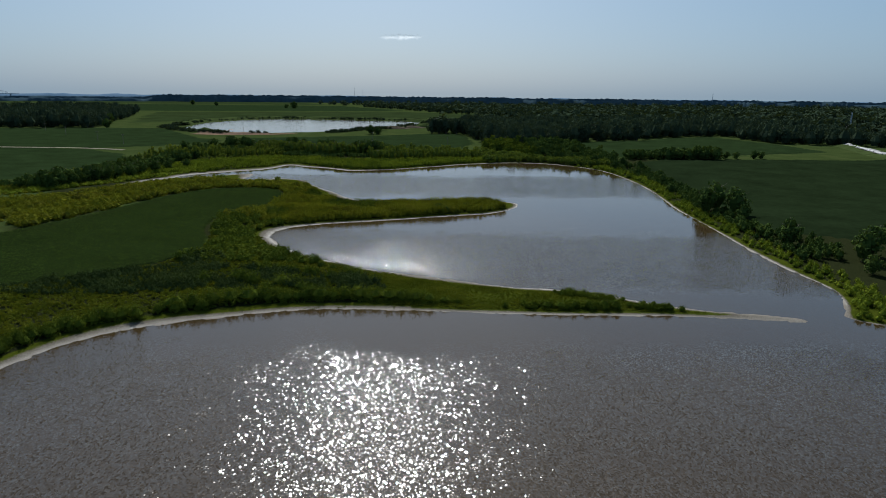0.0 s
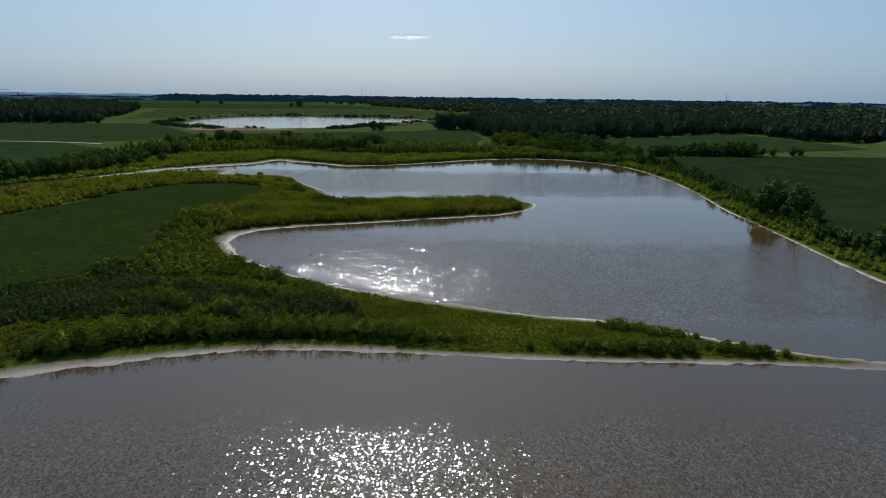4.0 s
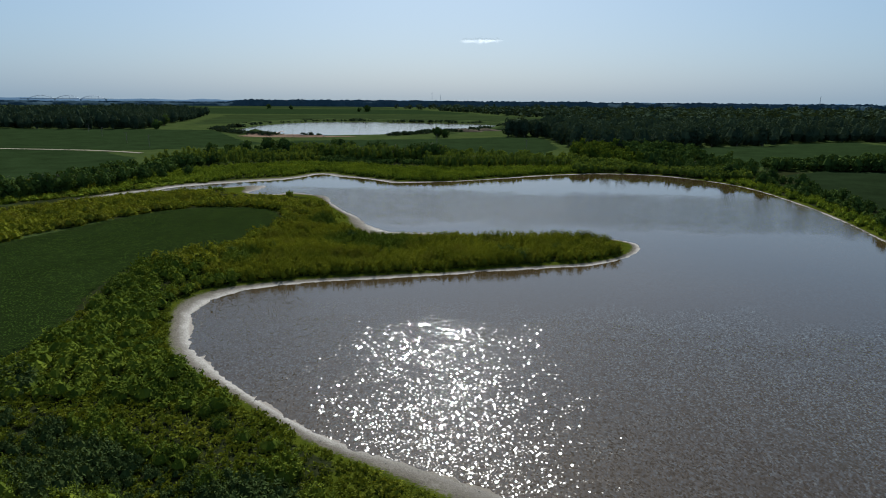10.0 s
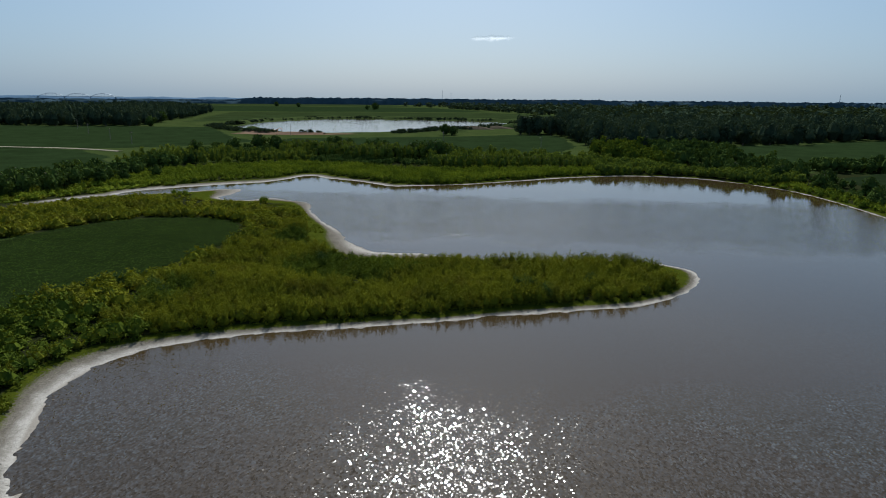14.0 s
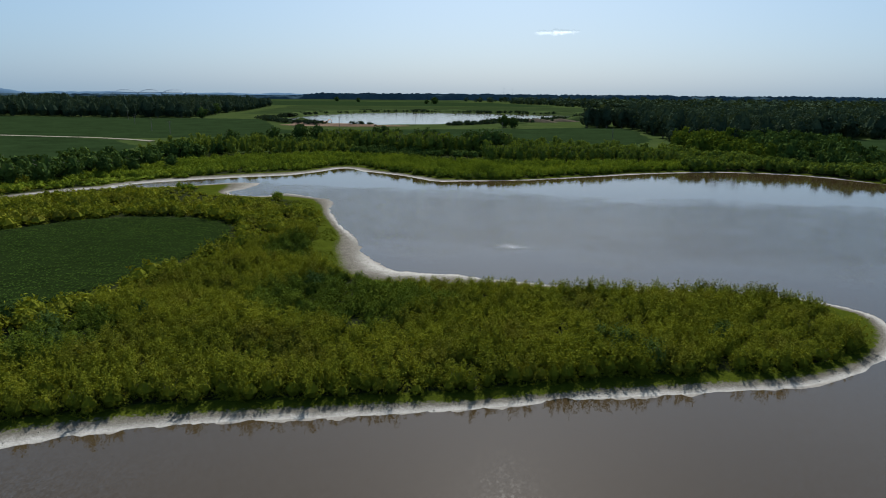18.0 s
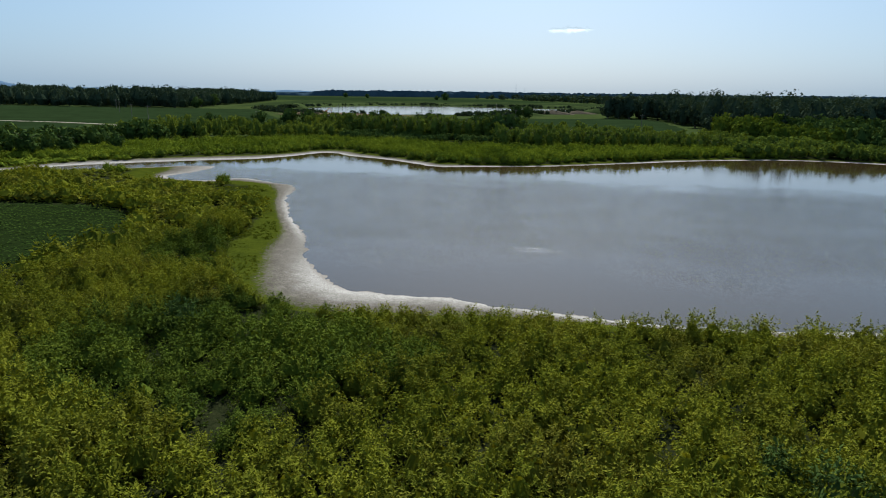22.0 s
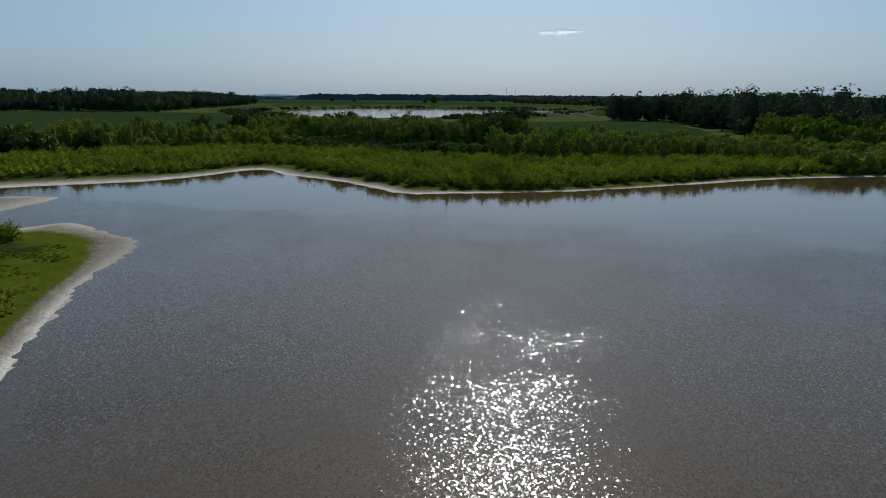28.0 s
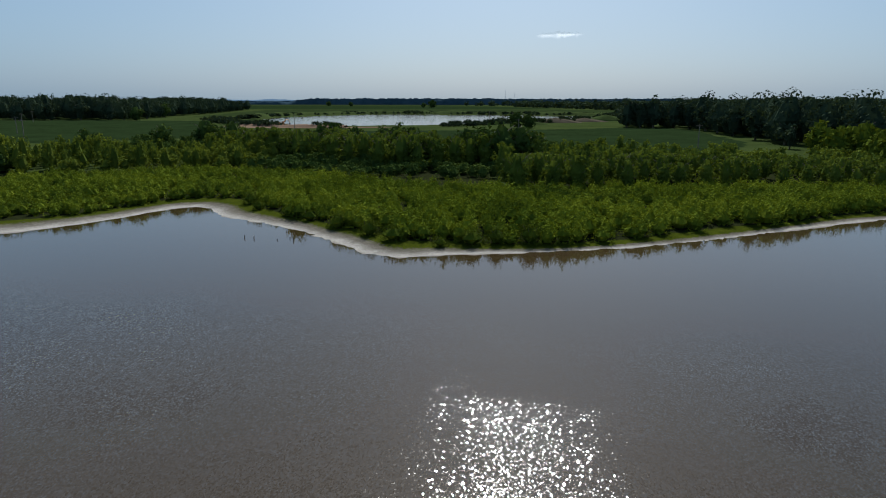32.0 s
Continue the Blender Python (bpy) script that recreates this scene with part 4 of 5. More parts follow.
def boxes(*items, bevel=0.0):
    """Boxes joined into one mesh: (centre, size) or (centre, size, turn in degrees)."""
    bm = bmesh.new()
    for c, size, *turn in items:
        m = pose(*c, 0, 0, turn[0] if turn else 0) @ Matrix.Diagonal((*size, 1))
        bmesh.ops.create_cube(bm, size=1.0, matrix=m)
    if bevel:
        bmesh.ops.bevel(bm, geom=bm.edges[:], offset=bevel, segments=1, affect="EDGES")
    return bm


def prism(outline, y0, y1):
    """An outline in x and z, drawn out along y."""
    bm = bmesh.new()
    a = [bm.verts.new((px, y0, pz)) for px, pz in outline]
    c = [bm.verts.new((px, y1, pz)) for px, pz in outline]
    n = len(a)
    for i in range(n):
        bm.faces.new((a[i], a[(i + 1) % n], c[(i + 1) % n], c[i]))
    bm.faces.new(a[::-1])
    bm.faces.new(c)
    return bm


def ribbon(line, width, z, mat, name, label, category):
    """A strip of road along a line, with a low crown."""
    line = spline(line, False, 6)
    t = np.gradient(line, axis=0)
    t /= np.linalg.norm(t, axis=1, keepdims=True)
    side = np.stack([-t[:, 1], t[:, 0]], 1)
    cols = [-0.5, -0.2, 0.2, 0.5]
    v = np.concatenate([np.column_stack([line + side * width * k, np.full(len(line), z + (0.12 if abs(k) < 0.3 else 0))]) for k in cols])
    n = len(line)
    q = [(j * n + i, j * n + i + 1, (j + 1) * n + i + 1, (j + 1) * n + i) for j in range(3) for i in range(n - 1)]
    return tagged(new(name, np_mesh(name, v, q, mat)), label, category, kind="structure")


def at(x, y, turn=0.0, size=1.0, high=None):
    z = float(ground_z(np.array([x]), np.array([y]))[0]) - 0.03
    return Matrix.LocRotScale((x, y, z), Euler((0, 0, turn)), (size, size, size if high is None else high))


# ---------------------------------------------------------------- trees and shrubs as things of their own


def make_tree(h, r, low, n, leaf, lumps, mat, label, group):
    t = thing("tree", label, "tree", group)
    lines = [[((0, 0, 0), 0.035 * h), ((0.03 * h, 0, h * 0.3), 0.026 * h), ((0.02 * h, 0.02 * h, h * 0.62), 0.014 * h), ((0, 0.02 * h, h * 0.88), 0.004 * h)]]
    for k in range(7):
        a, z = k * 2.4, h * (0.25 + 0.07 * k)
        lines.append([((0.02 * h, 0, z), 0.011 * h), ((0.4 * r * math.cos(a), 0.4 * r * math.sin(a), z + 0.1 * h), 0.007 * h),
                      ((0.8 * r * math.cos(a), 0.8 * r * math.sin(a), z + 0.2 * h), 0.003 * h)])
    part("trunk", tubes(lines), BARK, t, "brown bark")
    v = crown_leaves(rng, h, r, low, n, leaf, lumps)
    v = np.concatenate([v, core(h * 0.84, r * 0.66, low, rng)])
    part("crown", np_mesh("crown", v, np.arange(len(v)).reshape(-1, 3), mat), mat, t)
    return t


def make_shrub(h, r, n, leaf, mat, label, group):
    t = thing("shrub", label, "shrub", group)
    lines = []
    for k in range(8):
        a = k * 2.4
        lines.append([((0.06 * r * math.cos(a), 0.06 * r * math.sin(a), 0), 0.03), ((0.45 * r * math.cos(a), 0.45 * r * math.sin(a), h * 0.75), 0.008)])
    part("stems", tubes(lines, 4), BARK, t, "thin brown stems")
    v = bush(rng, h, r, n // 9, 9, leaf)
    part("foliage", np_mesh("foliage", v, np.arange(len(v)).reshape(-1, 3), mat), mat, t)
    return t


def plant(protos, places, low, high):
    """Puts copies of the prototypes at the places; the prototypes take the first ones."""
    for k, (px, py, *size) in enumerate(places):
        proto = protos[k % len(protos)]
        m = at(px, py, random.uniform(0, 6.28), size[0] if size else random.uniform(low, high))
        if k < len(protos):
            proto.matrix_basis = m
        else:
            copy = copy_thing(proto, Matrix())
            copy.matrix_basis = m


belt = [make_tree(9.0, 2.3 + 0.25 * k, 0.5, 420, 0.6, 18 + k, BELT, "dark green upright tree in the belt behind the willows", "trees of the belt") for k in range(4)]
spots = []
tries = 0
while len(spots) < 190 and tries < 6000:
    tries += 1
    px, py = random.uniform(-134, 42), random.uniform(430, 512)
    if px < -44:
        d, size = float(behind(px, py, BELT_FOOT)), random.uniform(0.9, 1.2)
        fits = 0 < d < 22
    else:
        d, size = float(behind(px, py, SCRUB_BACK)), random.uniform(0.72, 0.92) - 0.25 * min(1, max(0, (px + 30) / 50))
        fits = 2 < d < 20 and float(shore(np.array([px]), np.array([py]))[0]) > 12
    if fits and all(math.hypot(px - q[0], py - q[1]) > 3.6 for q in spots):
        spots.append((px, py, size))
plant(belt, spots, 0.75, 1.3)

bank = [make_tree(10.0, 3.8 + 0.3 * k, 0.6, 520, 0.85, 18, SCRUB, "dark broad tree standing out near the lake's bank", "trees on the bank") for k in range(3)]
plant(bank, [(105, 247, 1.2), (111, 253, 1.3), (115, 244, 1.15), (113, 233, 0.7), (109, 193, 0.95), (119, 173, 0.95), (126, 180, 1.0), (136, 186, 1.05), (146, 192, 1.0), (131, 168, 0.8),
             (113, 160, 0.6), (110, 300, 0.6), (116, 330, 0.65), (114, 365, 0.7), (110, 398, 0.75), (121, 385, 0.8), (-50, 478, 1.25), (-46, 482, 1.2), (-55, 481, 1.15), (-60, 486, 1.1), (-84, 500, 1.1), (-80, 503, 1.05), (-42, 484, 0.95), (-90, 508, 1.0), (-115, 527, 1.1), (-121, 530, 1.0), (-108, 530, 0.9), (104, 425, 0.8), (92, 446, 0.8), (118, 410, 0.75), (122, 352, 0.6)], 0.7, 1.0)
lone = [make_tree(10.0, 5.0, 0.2, 460, 1.0, 20, SCRUB, "lone dark round tree in the fields", "lone trees") for k in range(2)]
plant(lone, [(212, 474, 0.65), (220, 475, 0.6), (234, 477, 0.7), (240, 478, 0.6),
             (-447, 899, 1.6), (-404, 1864, 2.2), (-425, 1860, 1.4), (-222, 2304, 2.2), (-700, 2100, 1.6), (-830, 2250, 1.8), (-73, 724, 1.15), (-66, 722, 1.0), (-397, 792, 1.3),
             (-190, 300, 0.7), (-183, 302, 0.9), (-178, 305, 1.0), (-173, 312, 0.9), (-168, 320, 0.85), (-164, 332, 0.8), (-160, 340, 0.75), (-154, 372, 0.6), (-148, 384, 0.6), (-185, 306, 0.85), (-180, 311, 0.95), (-175, 309, 0.75), (-171, 318, 0.95), (-166, 325, 0.9), (-170, 334, 1.0), (-163, 345, 0.85), (-160, 352, 0.8), (-157, 362, 0.75),
             (-150, 522, 1.0), (-166, 529, 1.1), (-158, 534, 1.0), (-142, 528, 0.8), (-178, 522, 0.9), (-172, 540, 1.0), (-195, 505, 0.8)], 0.8, 1.0)
x, y = jitter(140, 204, 464, 479, 4.2, rng)
planted("field_copse", clump, x, y, 0.85 + 0.9 * vnoise(x, y, 12, 48), SCRUB, rng, "dark copse of low trees between two fields", "trees")
edge_trees = [make_tree(20.0, 6.5, 0.8, 380, 2.0, 18, WOODS, "tall dark tree at the wood's edge", "trees of the wood's edge") for k in range(3)]
plant(edge_trees, [(-640, 758, 0.8), (-600, 762, 0.9), (-520, 766, 0.75), (-488, 768, 0.9), (-462, 772, 0.85), (-440, 780, 0.95), (-418, 788, 0.9), (-424, 812, 1.0), (-430, 850, 0.95),
                   (-6, 748, 1.0), (2, 747, 0.95), (10, 746, 1.05), (22, 745, 0.95), (30, 738, 0.9), (36, 715, 0.9), (38, 690, 0.85), (40, 660, 0.8), (43, 628, 0.8), (47, 598, 0.75), (54, 575, 0.55),
                   (42, 572, 0.45), (48, 562, 0.5), (60, 556, 0.6), (72, 556, 0.65), (84, 558, 0.6), (98, 568, 0.7), (112, 584, 0.8), (120, 610, 0.85), (140, 636, 0.9), (160, 652, 0.9), (182, 660, 0.95), (204, 666, 0.95), (340, 640, 0.9), (350, 700, 1.0)], 0.8, 1.1)

near_shrubs = [make_shrub(2.7, 1.8 + 0.25 * k, 1000, 0.24, HEDGE, "rounded green willow shrub on the shore", "shrubs along the shore") for k in range(4)]
spots = [(-60, 124.5, 1.0), (-66, 123, 1.0), (-71, 119, 0.95), (-55, 130.5, 1.1), (-51.5, 131.8, 1.15), (-48, 133.3, 1.2), (-44.5, 135, 1.2), (-41, 136.2, 1.15), (-37.5, 137.2, 1.15), (-34.5, 137.5, 0.8), (-28.5, 138, 1.0), (-25.5, 138.2, 1.05), (-20, 138.4, 1.0), (-17, 138.4, 1.05),
         (-13.5, 138.2, 1.0), (-10.5, 138, 0.95), (-7.5, 137.5, 0.95), (-4.5, 137, 0.9), (-1.5, 136.5, 0.8), (2, 135.6, 0.65), (15, 132.8, 0.5), (21, 132.9, 0.6), (24, 132.6, 0.7), (27, 132.6, 0.75), (30, 132.6, 0.8),
         (33, 132.7, 0.75), (36.5, 132.8, 0.8), (39, 133, 0.7), (47, 132.5, 0.6), (50, 131.8, 0.65), (53, 131.4, 0.5), (31, 142.3, 0.75), (34, 141.5, 0.65), (38, 140, 0.5), (42, 138, 0.45),
         (-36, 146, 1.25), (-43, 147, 1.3), (-46, 148.5, 1.2), (-48, 151, 1.15), (-31, 143, 0.9), (-26, 152, 1.0), (-55, 148, 1.15), (-33, 147, 1.1), (-29, 142.5, 0.8), (-39, 143.5, 0.9),
          (-30, 163, 0.75), (-26.5, 161, 0.7), (-23, 160, 0.65), (-33, 166, 0.8), (-36, 168.5, 0.75), (-39, 172, 0.8)]
spots += [(-42, 392, 0.8), (-39, 393, 0.9), (-35, 394.5, 1.0), (-45.5, 390, 0.5), (-52, 391.5, 0.8), (-56, 394, 0.9), (-62, 398, 0.9), (-68, 402, 0.7), (-73, 405.5, 0.6), (-80, 409, 0.7), (-84, 414, 0.9),
          (-97, 420, 0.7), (-104, 416, 0.6), (-108, 409, 0.5), (-111, 403, 0.7), (-114, 398, 0.8), (-117, 393, 0.7), (-120, 388, 0.8), (-124, 383, 0.7), (-128, 377, 0.9), (-133, 371, 0.8)]
spots = [(px, py - 0.9, 1.2 * size) if px < 0 and py < 139 else (px, py, size) for px, py, size in spots]
plant(near_shrubs, spots, 0.7, 1.0)
edge_shrubs = [make_shrub(2.4, 1.5 + 0.2 * k, 800, 0.2, THICKET, "young bright willow shrub at the edge of the lawn", "shrubs round the second spit") for k in range(3)]
spots = []
x, y = jitter(-76, 34, 205, 330, 1.2, rng)
d = shore(x, y) - beach(x, y) - np.where(y < 262, 0.45, np.where(x < -38, 0.92, 0.9)) * lawn_width(x, y) - np.where(y < 262, 0.6, 0.0)
ok = (d > 0.4) & (d < 1.8) & ~inside(x, y, FIELD_NEAR) & ((y > 216) | (x < -40))
for px, py in zip(x[ok].tolist(), y[ok].tolist()):
    if all(math.hypot(px - s1[0], py - s1[1]) > 2.3 for s1 in spots):
        spots.append((px, py, random.uniform(0.5, 0.95) * (0.75 if py > 262 else 1.0)))
plant(edge_shrubs, spots, 0.5, 0.9)
tall_shrubs = [make_shrub(3.6, 2.3, 1300, 0.28, SCRUB, "dark green tall shrub standing out of the willow thicket", "tall shrubs in the thicket") for k in range(2)]
plant(tall_shrubs, [(1, 248, 1.0), (4, 246.5, 0.85), (-1, 250, 0.8), (-40, 261, 0.85), (-62, 238, 0.9), (-58, 234, 0.8), (-66, 231, 0.9), (-55, 245, 0.7), (-70, 240, 0.8), (12, 254, 0.8)], 0.8, 1.0)

# ---------------------------------------------------------------- the quarry pond and its yard
POND = spline([(-320, 836), (-335, 972), (-301, 1085), (-225, 1118), (-140, 1102), (-60, 1085), (-18, 1100), (-30, 967), (-62, 880), (-95, 820), (-122, 758), (-167, 727), (-215, 716), (-295, 770)], True, 5)
POND_WATER = WATER.copy()
POND_WATER.name = "pond_water"
bm = bmesh.new()
bm.faces.new([bm.verts.new((px, py, 1.32)) for px, py in POND])
me = bpy.data.meshes.new("pond")
bm.to_mesh(me)
bm.free()
me.materials.append(POND_WATER)
tagged(new("pond", me), "pale shining water of a quarry pond", "pond", kind="structure")
DIRT = plain("bare_dirt", (0.11, 0.074, 0.052), 0.95, spread=0.35, scale=0.08, relief=0.2)
BANK = plain("bank_grass", (0.03, 0.042, 0.014), 0.95, spread=0.4, scale=0.1, relief=0.2)
EARTH = plain("dark_earth", (0.06, 0.05, 0.036), 0.95, spread=0.4, scale=0.1, relief=0.2)
for mm in (DIRT, BANK, EARTH):
    mm.node_tree.nodes["Principled BSDF"].inputs["Specular IOR Level"].default_value = 0.0


def dike(line, width, high, mat, name, label):
    """A low bank of earth along a line, with an uneven top."""
    t = np.gradient(line, axis=0)
    t /= np.linalg.norm(t, axis=1, keepdims=True) + 1e-9
    side = np.stack([-t[:, 1], t[:, 0]], 1)
    cols = ((-0.5, 0.0), (-0.2, 0.9), (0.15, 1.0), (0.5, 0.0))
    v = [np.column_stack([line + side * width * k, 0.7 + high * f * (0.6 + 0.8 * vnoise(line[:, 0], line[:, 1], 14, 61))]) for k, f in cols]
    n = len(line)
    q = [(j * n + i, j * n + i + 1, (j + 1) * n + i + 1, (j + 1) * n + i) for j in range(3) for i in range(n - 1)]
    return tagged(new(name, np_mesh(name, np.concatenate(v), q, mat)), label, "bank", kind="structure")


ring = np.roll(POND, 0, 0)
dike(np.vstack([ring, ring[:2]]), 14, 1.0, BANK, "pond_bank", "low green bank round the quarry pond")
dike(spline([(-335, 870), (-350, 972), (-312, 1100), (-225, 1134), (-140, 1118), (-50, 1100), (10, 1112)], False, 8), 22, 4.0, BANK, "dike", "long dark green dike behind the pond")
dike(spline([(-262, 730), (-240, 716), (-215, 706), (-180, 708)], False, 8), 15, 1.7, DIRT, "shore_bank", "bare brown bank on the pond's near side")


def mound(px, py, rx, ry, h, mat, label):
    """A mound of tipped earth."""
    n, m = 20, 6
    v = [(px, py, 0.8 + h)]
    for j in range(1, m + 1):
        for i in range(n):
            a, f = 2 * math.pi * i / n, j / m
            k = 1 + 0.25 * (noise.noise((px * 0.1 + math.cos(a) * 1.5, py * 0.1 + math.sin(a) * 1.5, f)) if True else 0)
            v.append((px + rx * f * k * math.cos(a), py + ry * f * k * math.sin(a), 0.7 + h * (1 - f) ** 0.8 * (1 + 0.2 * noise.noise((i, j, px)))))
    tri = [(0, 1 + i, 1 + (i + 1) % n) for i in range(n)]
    quad = [(1 + j * n + i, 1 + (j + 1) * n + i, 1 + (j + 1) * n + (i + 1) % n, 1 + j * n + (i + 1) % n) for j in range(m - 1) for i in range(n)]
    me = bpy.data.meshes.new("earth_mound")
    me.from_pydata(v, [], tri + quad)
    me.materials.append(mat)
    tagged(new("earth_mound", me), label, "mound", "earth mounds by the pond")


def slab(poly, z, mat, name, label, category):
    bm = bmesh.new()
    bm.faces.new([bm.verts.new((px, py, z)) for px, py in poly])
    me = bpy.data.meshes.new(name)
    bm.to_mesh(me)
    bm.free()
    me.materials.append(mat)
    return tagged(new(name, me), label, category, kind="structure")


slab([(-262, 694), (-232, 684), (-196, 690), (-172, 700), (-150, 716), (-160, 722), (-186, 716), (-218, 711), (-255, 730)], 1.12, DIRT, "yard", "bare tan dirt yard beside the pond", "yard")
mound(-240, 726, 14, 8, 3.2, EARTH, "brown mound of tipped earth by the pond")
mound(-262, 742, 18, 9, 5.0, BANK, "overgrown dark mound of earth by the pond")
mound(-205, 712, 9, 5, 2.0, DIRT, "small brown mound of earth by the pond")
mound(-56, 845, 22, 9, 4.0, EARTH, "large brown mound of earth at the pond's end")
mound(-34, 872, 20, 9, 3.4, EARTH, "brown mound of earth at the pond's end")
mound(-16, 905, 22, 12, 5.5, BANK, "overgrown mound of earth at the pond's end")
mound(-75, 800, 18, 9, 3.0, BANK, "low overgrown mound of earth at the pond's end")
reeds = [shrub_leaves(rng, 4.0, 3.0, 40, 1.8, 8, 0) for _ in range(4)]
x, y = jitter(-380, 60, 700, 1150, 7, rng)
d = away(x, y, POND)
ok = ~inside(x, y, POND) & (d < 26) & (d > 3) & ((vnoise(x, y, 40, 71) > 0.45) | (y > 1040)) & ((y > 790) | (x < -262))
planted("pond_scrub", reeds, x[ok], y[ok], 0.5 + 0.7 * vnoise(x[ok], y[ok], 25, 72), WOODS, rng, "dark scrub on the pond's banks", "shrubs")
x, y = jitter(-330, -40, 690, 850, 4.5, rng)
d = away(x, y, POND)
ok = ~inside(x, y, POND) & (d < 15) & (d > 4) & (((x < -222) & (y < 790)) | ((x > -128) & (y < 850)) | ((x > -200) & (x < -183) & (d < 9)))
x, y = x[ok], y[ok]
planted("pond_scrub", reeds, x, y, 0.5 + 0.6 * vnoise(x, y, 14, 73), WOODS, rng, "dark clump of scrub on the pond's near bank", "shrubs")

# excavator at work in the yard
ORANGE = plain("worn_orange_paint", (0.45, 0.16, 0.04), 0.5, spread=0.3, scale=1.5)
STEEL = plain("dark_steel", (0.05, 0.05, 0.05), 0.55, 0.6, scale=2.0)
GLASS, nt, b = material("dark_glass")
b.inputs["Base Color"].default_value, b.inputs["Roughness"].default_value = (0.02, 0.025, 0.03, 1), 0.05
ex = thing("excavator", "orange tracked excavator parked on the dirt yard", "excavator")
ex.matrix_basis = pose(-228, 716, 1.15, 0, 0, 35)
for k in (-1.1, 1.1):
    part("track", prism([(-2.0, 0.1), (-1.6, 0), (1.6, 0), (2.0, 0.1), (2.2, 0.5), (1.9, 0.9), (-1.9, 0.9), (-2.2, 0.5)], k - 0.3, k + 0.3), STEEL, ex, "black steel crawler track")
part("body", boxes(((-0.5, 0, 1.65), (3.0, 2.4, 1.3)), ((-1.6, 0, 1.8), (0.9, 2.5, 1.5)), bevel=0.12), ORANGE, ex)
cab = part("cab", boxes(((0.8, 0.7, 2.0), (1.4, 1.0, 2.0)), bevel=0.1), ORANGE, ex)
part("window", boxes(((0.9, 0.7, 2.45), (1.25, 1.06, 0.8))), GLASS, cab, "dark glass")
part("boom", tubes([[((0.9, -0.2, 1.6), 0.28), ((2.6, -0.2, 4.2), 0.3), ((4.6, -0.2, 4.0), 0.2)]], 4), ORANGE, ex)
part("arm", tubes([[((4.4, -0.2, 4.3), 0.2), ((5.4, -0.2, 2.0), 0.15)]], 4), ORANGE, ex)
part("bucket", prism([(5.0, 2.0), (5.6, 2.0), (5.7, 1.2), (5.1, 0.8), (4.7, 1.2)], -0.8, 0.4), STEEL, ex, "dark steel bucket")

# ---------------------------------------------------------------- track, poles, house, road
TRACK = plain("gravel_track", (0.17, 0.15, 0.12), 0.95, spread=0.25, scale=0.3, relief=0.1)
TRACK.node_tree.nodes["Principled BSDF"].inputs["Specular IOR Level"].default_value = 0.0
ribbon(ROAD_Y, 4.5, 1.15, TRACK, "farm_track", "pale gravel farm track between two fields", "track")
WOOD = plain("grey_wood", (0.16, 0.13, 0.1), 0.85, scale=1.2)
PORCELAIN = plain("brown_porcelain", (0.12, 0.06, 0.04), 0.3)


def utility_pole():
    t = thing("utility_pole", "weathered wooden utility pole with a crossarm in the fields", "utility pole", "utility poles")
    part("pole", tubes([[((0, 0, 0), 0.2), ((0, 0, 9.0), 0.13)]], 8), WOOD, t)
    part("crossarm", boxes(((0, 0.14, 8.3), (2.4, 0.12, 0.14))), WOOD, t)
    for k in (-1.05, -0.4, 0.4, 1.05):
        part("insulator", tubes([[((k, 0.14, 8.37), 0.05), ((k, 0.14, 8.5), 0.08), ((k, 0.14, 8.6), 0.03)]], 6), PORCELAIN, t, "brown insulator")
    return t


first = utility_pole()
first.matrix_basis = at(-261, 545, 0.6)
for px, py, a in ((-300, 580, 0.6), (-367, 650, 0.6), (-198, 672, 0.9), (-153, 738, 0.9), (-106, 826, 0.9), (9, 560, 0.3), (-60, 610, 0.3), (-428, 720, 0.6)):
    copy_thing(first, at(px, py, a))

SIDING = plain("white_siding", (0.2, 0.195, 0.185), 0.7, spread=0.12, scale=0.6)
ROOF_GREY = plain("light_metal_roof", (0.24, 0.24, 0.25), 0.5, 0.2, spread=0.15, scale=0.4)
ROOF_DARK = plain("dark_shingles", (0.1, 0.09, 0.085), 0.9, scale=1.0)
TRIM = plain("white_trim", (0.75, 0.74, 0.72), 0.6, spread=0.08)


def house(px, py, turn, w, d, h, rise, roof_mat, label, windows, category="house", name="house"):
    t = thing(name, label, category)
    t.matrix_basis = at(px, py, radians(turn))
    part("wall", boxes(((0, 0, h / 2), (w, d, h))), SIDING, t)
    e = 0.5
    part("roof", prism([(-d / 2 - e, h - 0.2), (0, h + rise), (d / 2 + e, h - 0.2), (d / 2 + e, h - 0.05), (0, h + rise + 0.2), (-d / 2 - e, h - 0.05)], -w / 2 - e, w / 2 + e), roof_mat, t).matrix_basis = pose(0, 0, 0, 0, 0, 90)
    gap = w / windows
    for k in range(windows):
        wx = -w / 2 + gap * (k + 0.5)
        for face in (-1, 1):
            f = part("window", boxes(((wx, face * (d / 2 + 0.03), h * 0.55), (min(1.3, gap * 0.5), 0.08, 1.4))), TRIM, t, "white window frame")
            part("pane", boxes(((wx, face * (d / 2 + 0.07), h * 0.55), (min(1.1, gap * 0.42), 0.04, 1.2))), GLASS, f, "dark glass")
    part("door", boxes(((w * 0.28 + gap * 0.2, -d / 2 - 0.05, 1.05), (1.0, 0.08, 2.1))), ROOF_DARK, t, "dark door")
    return t


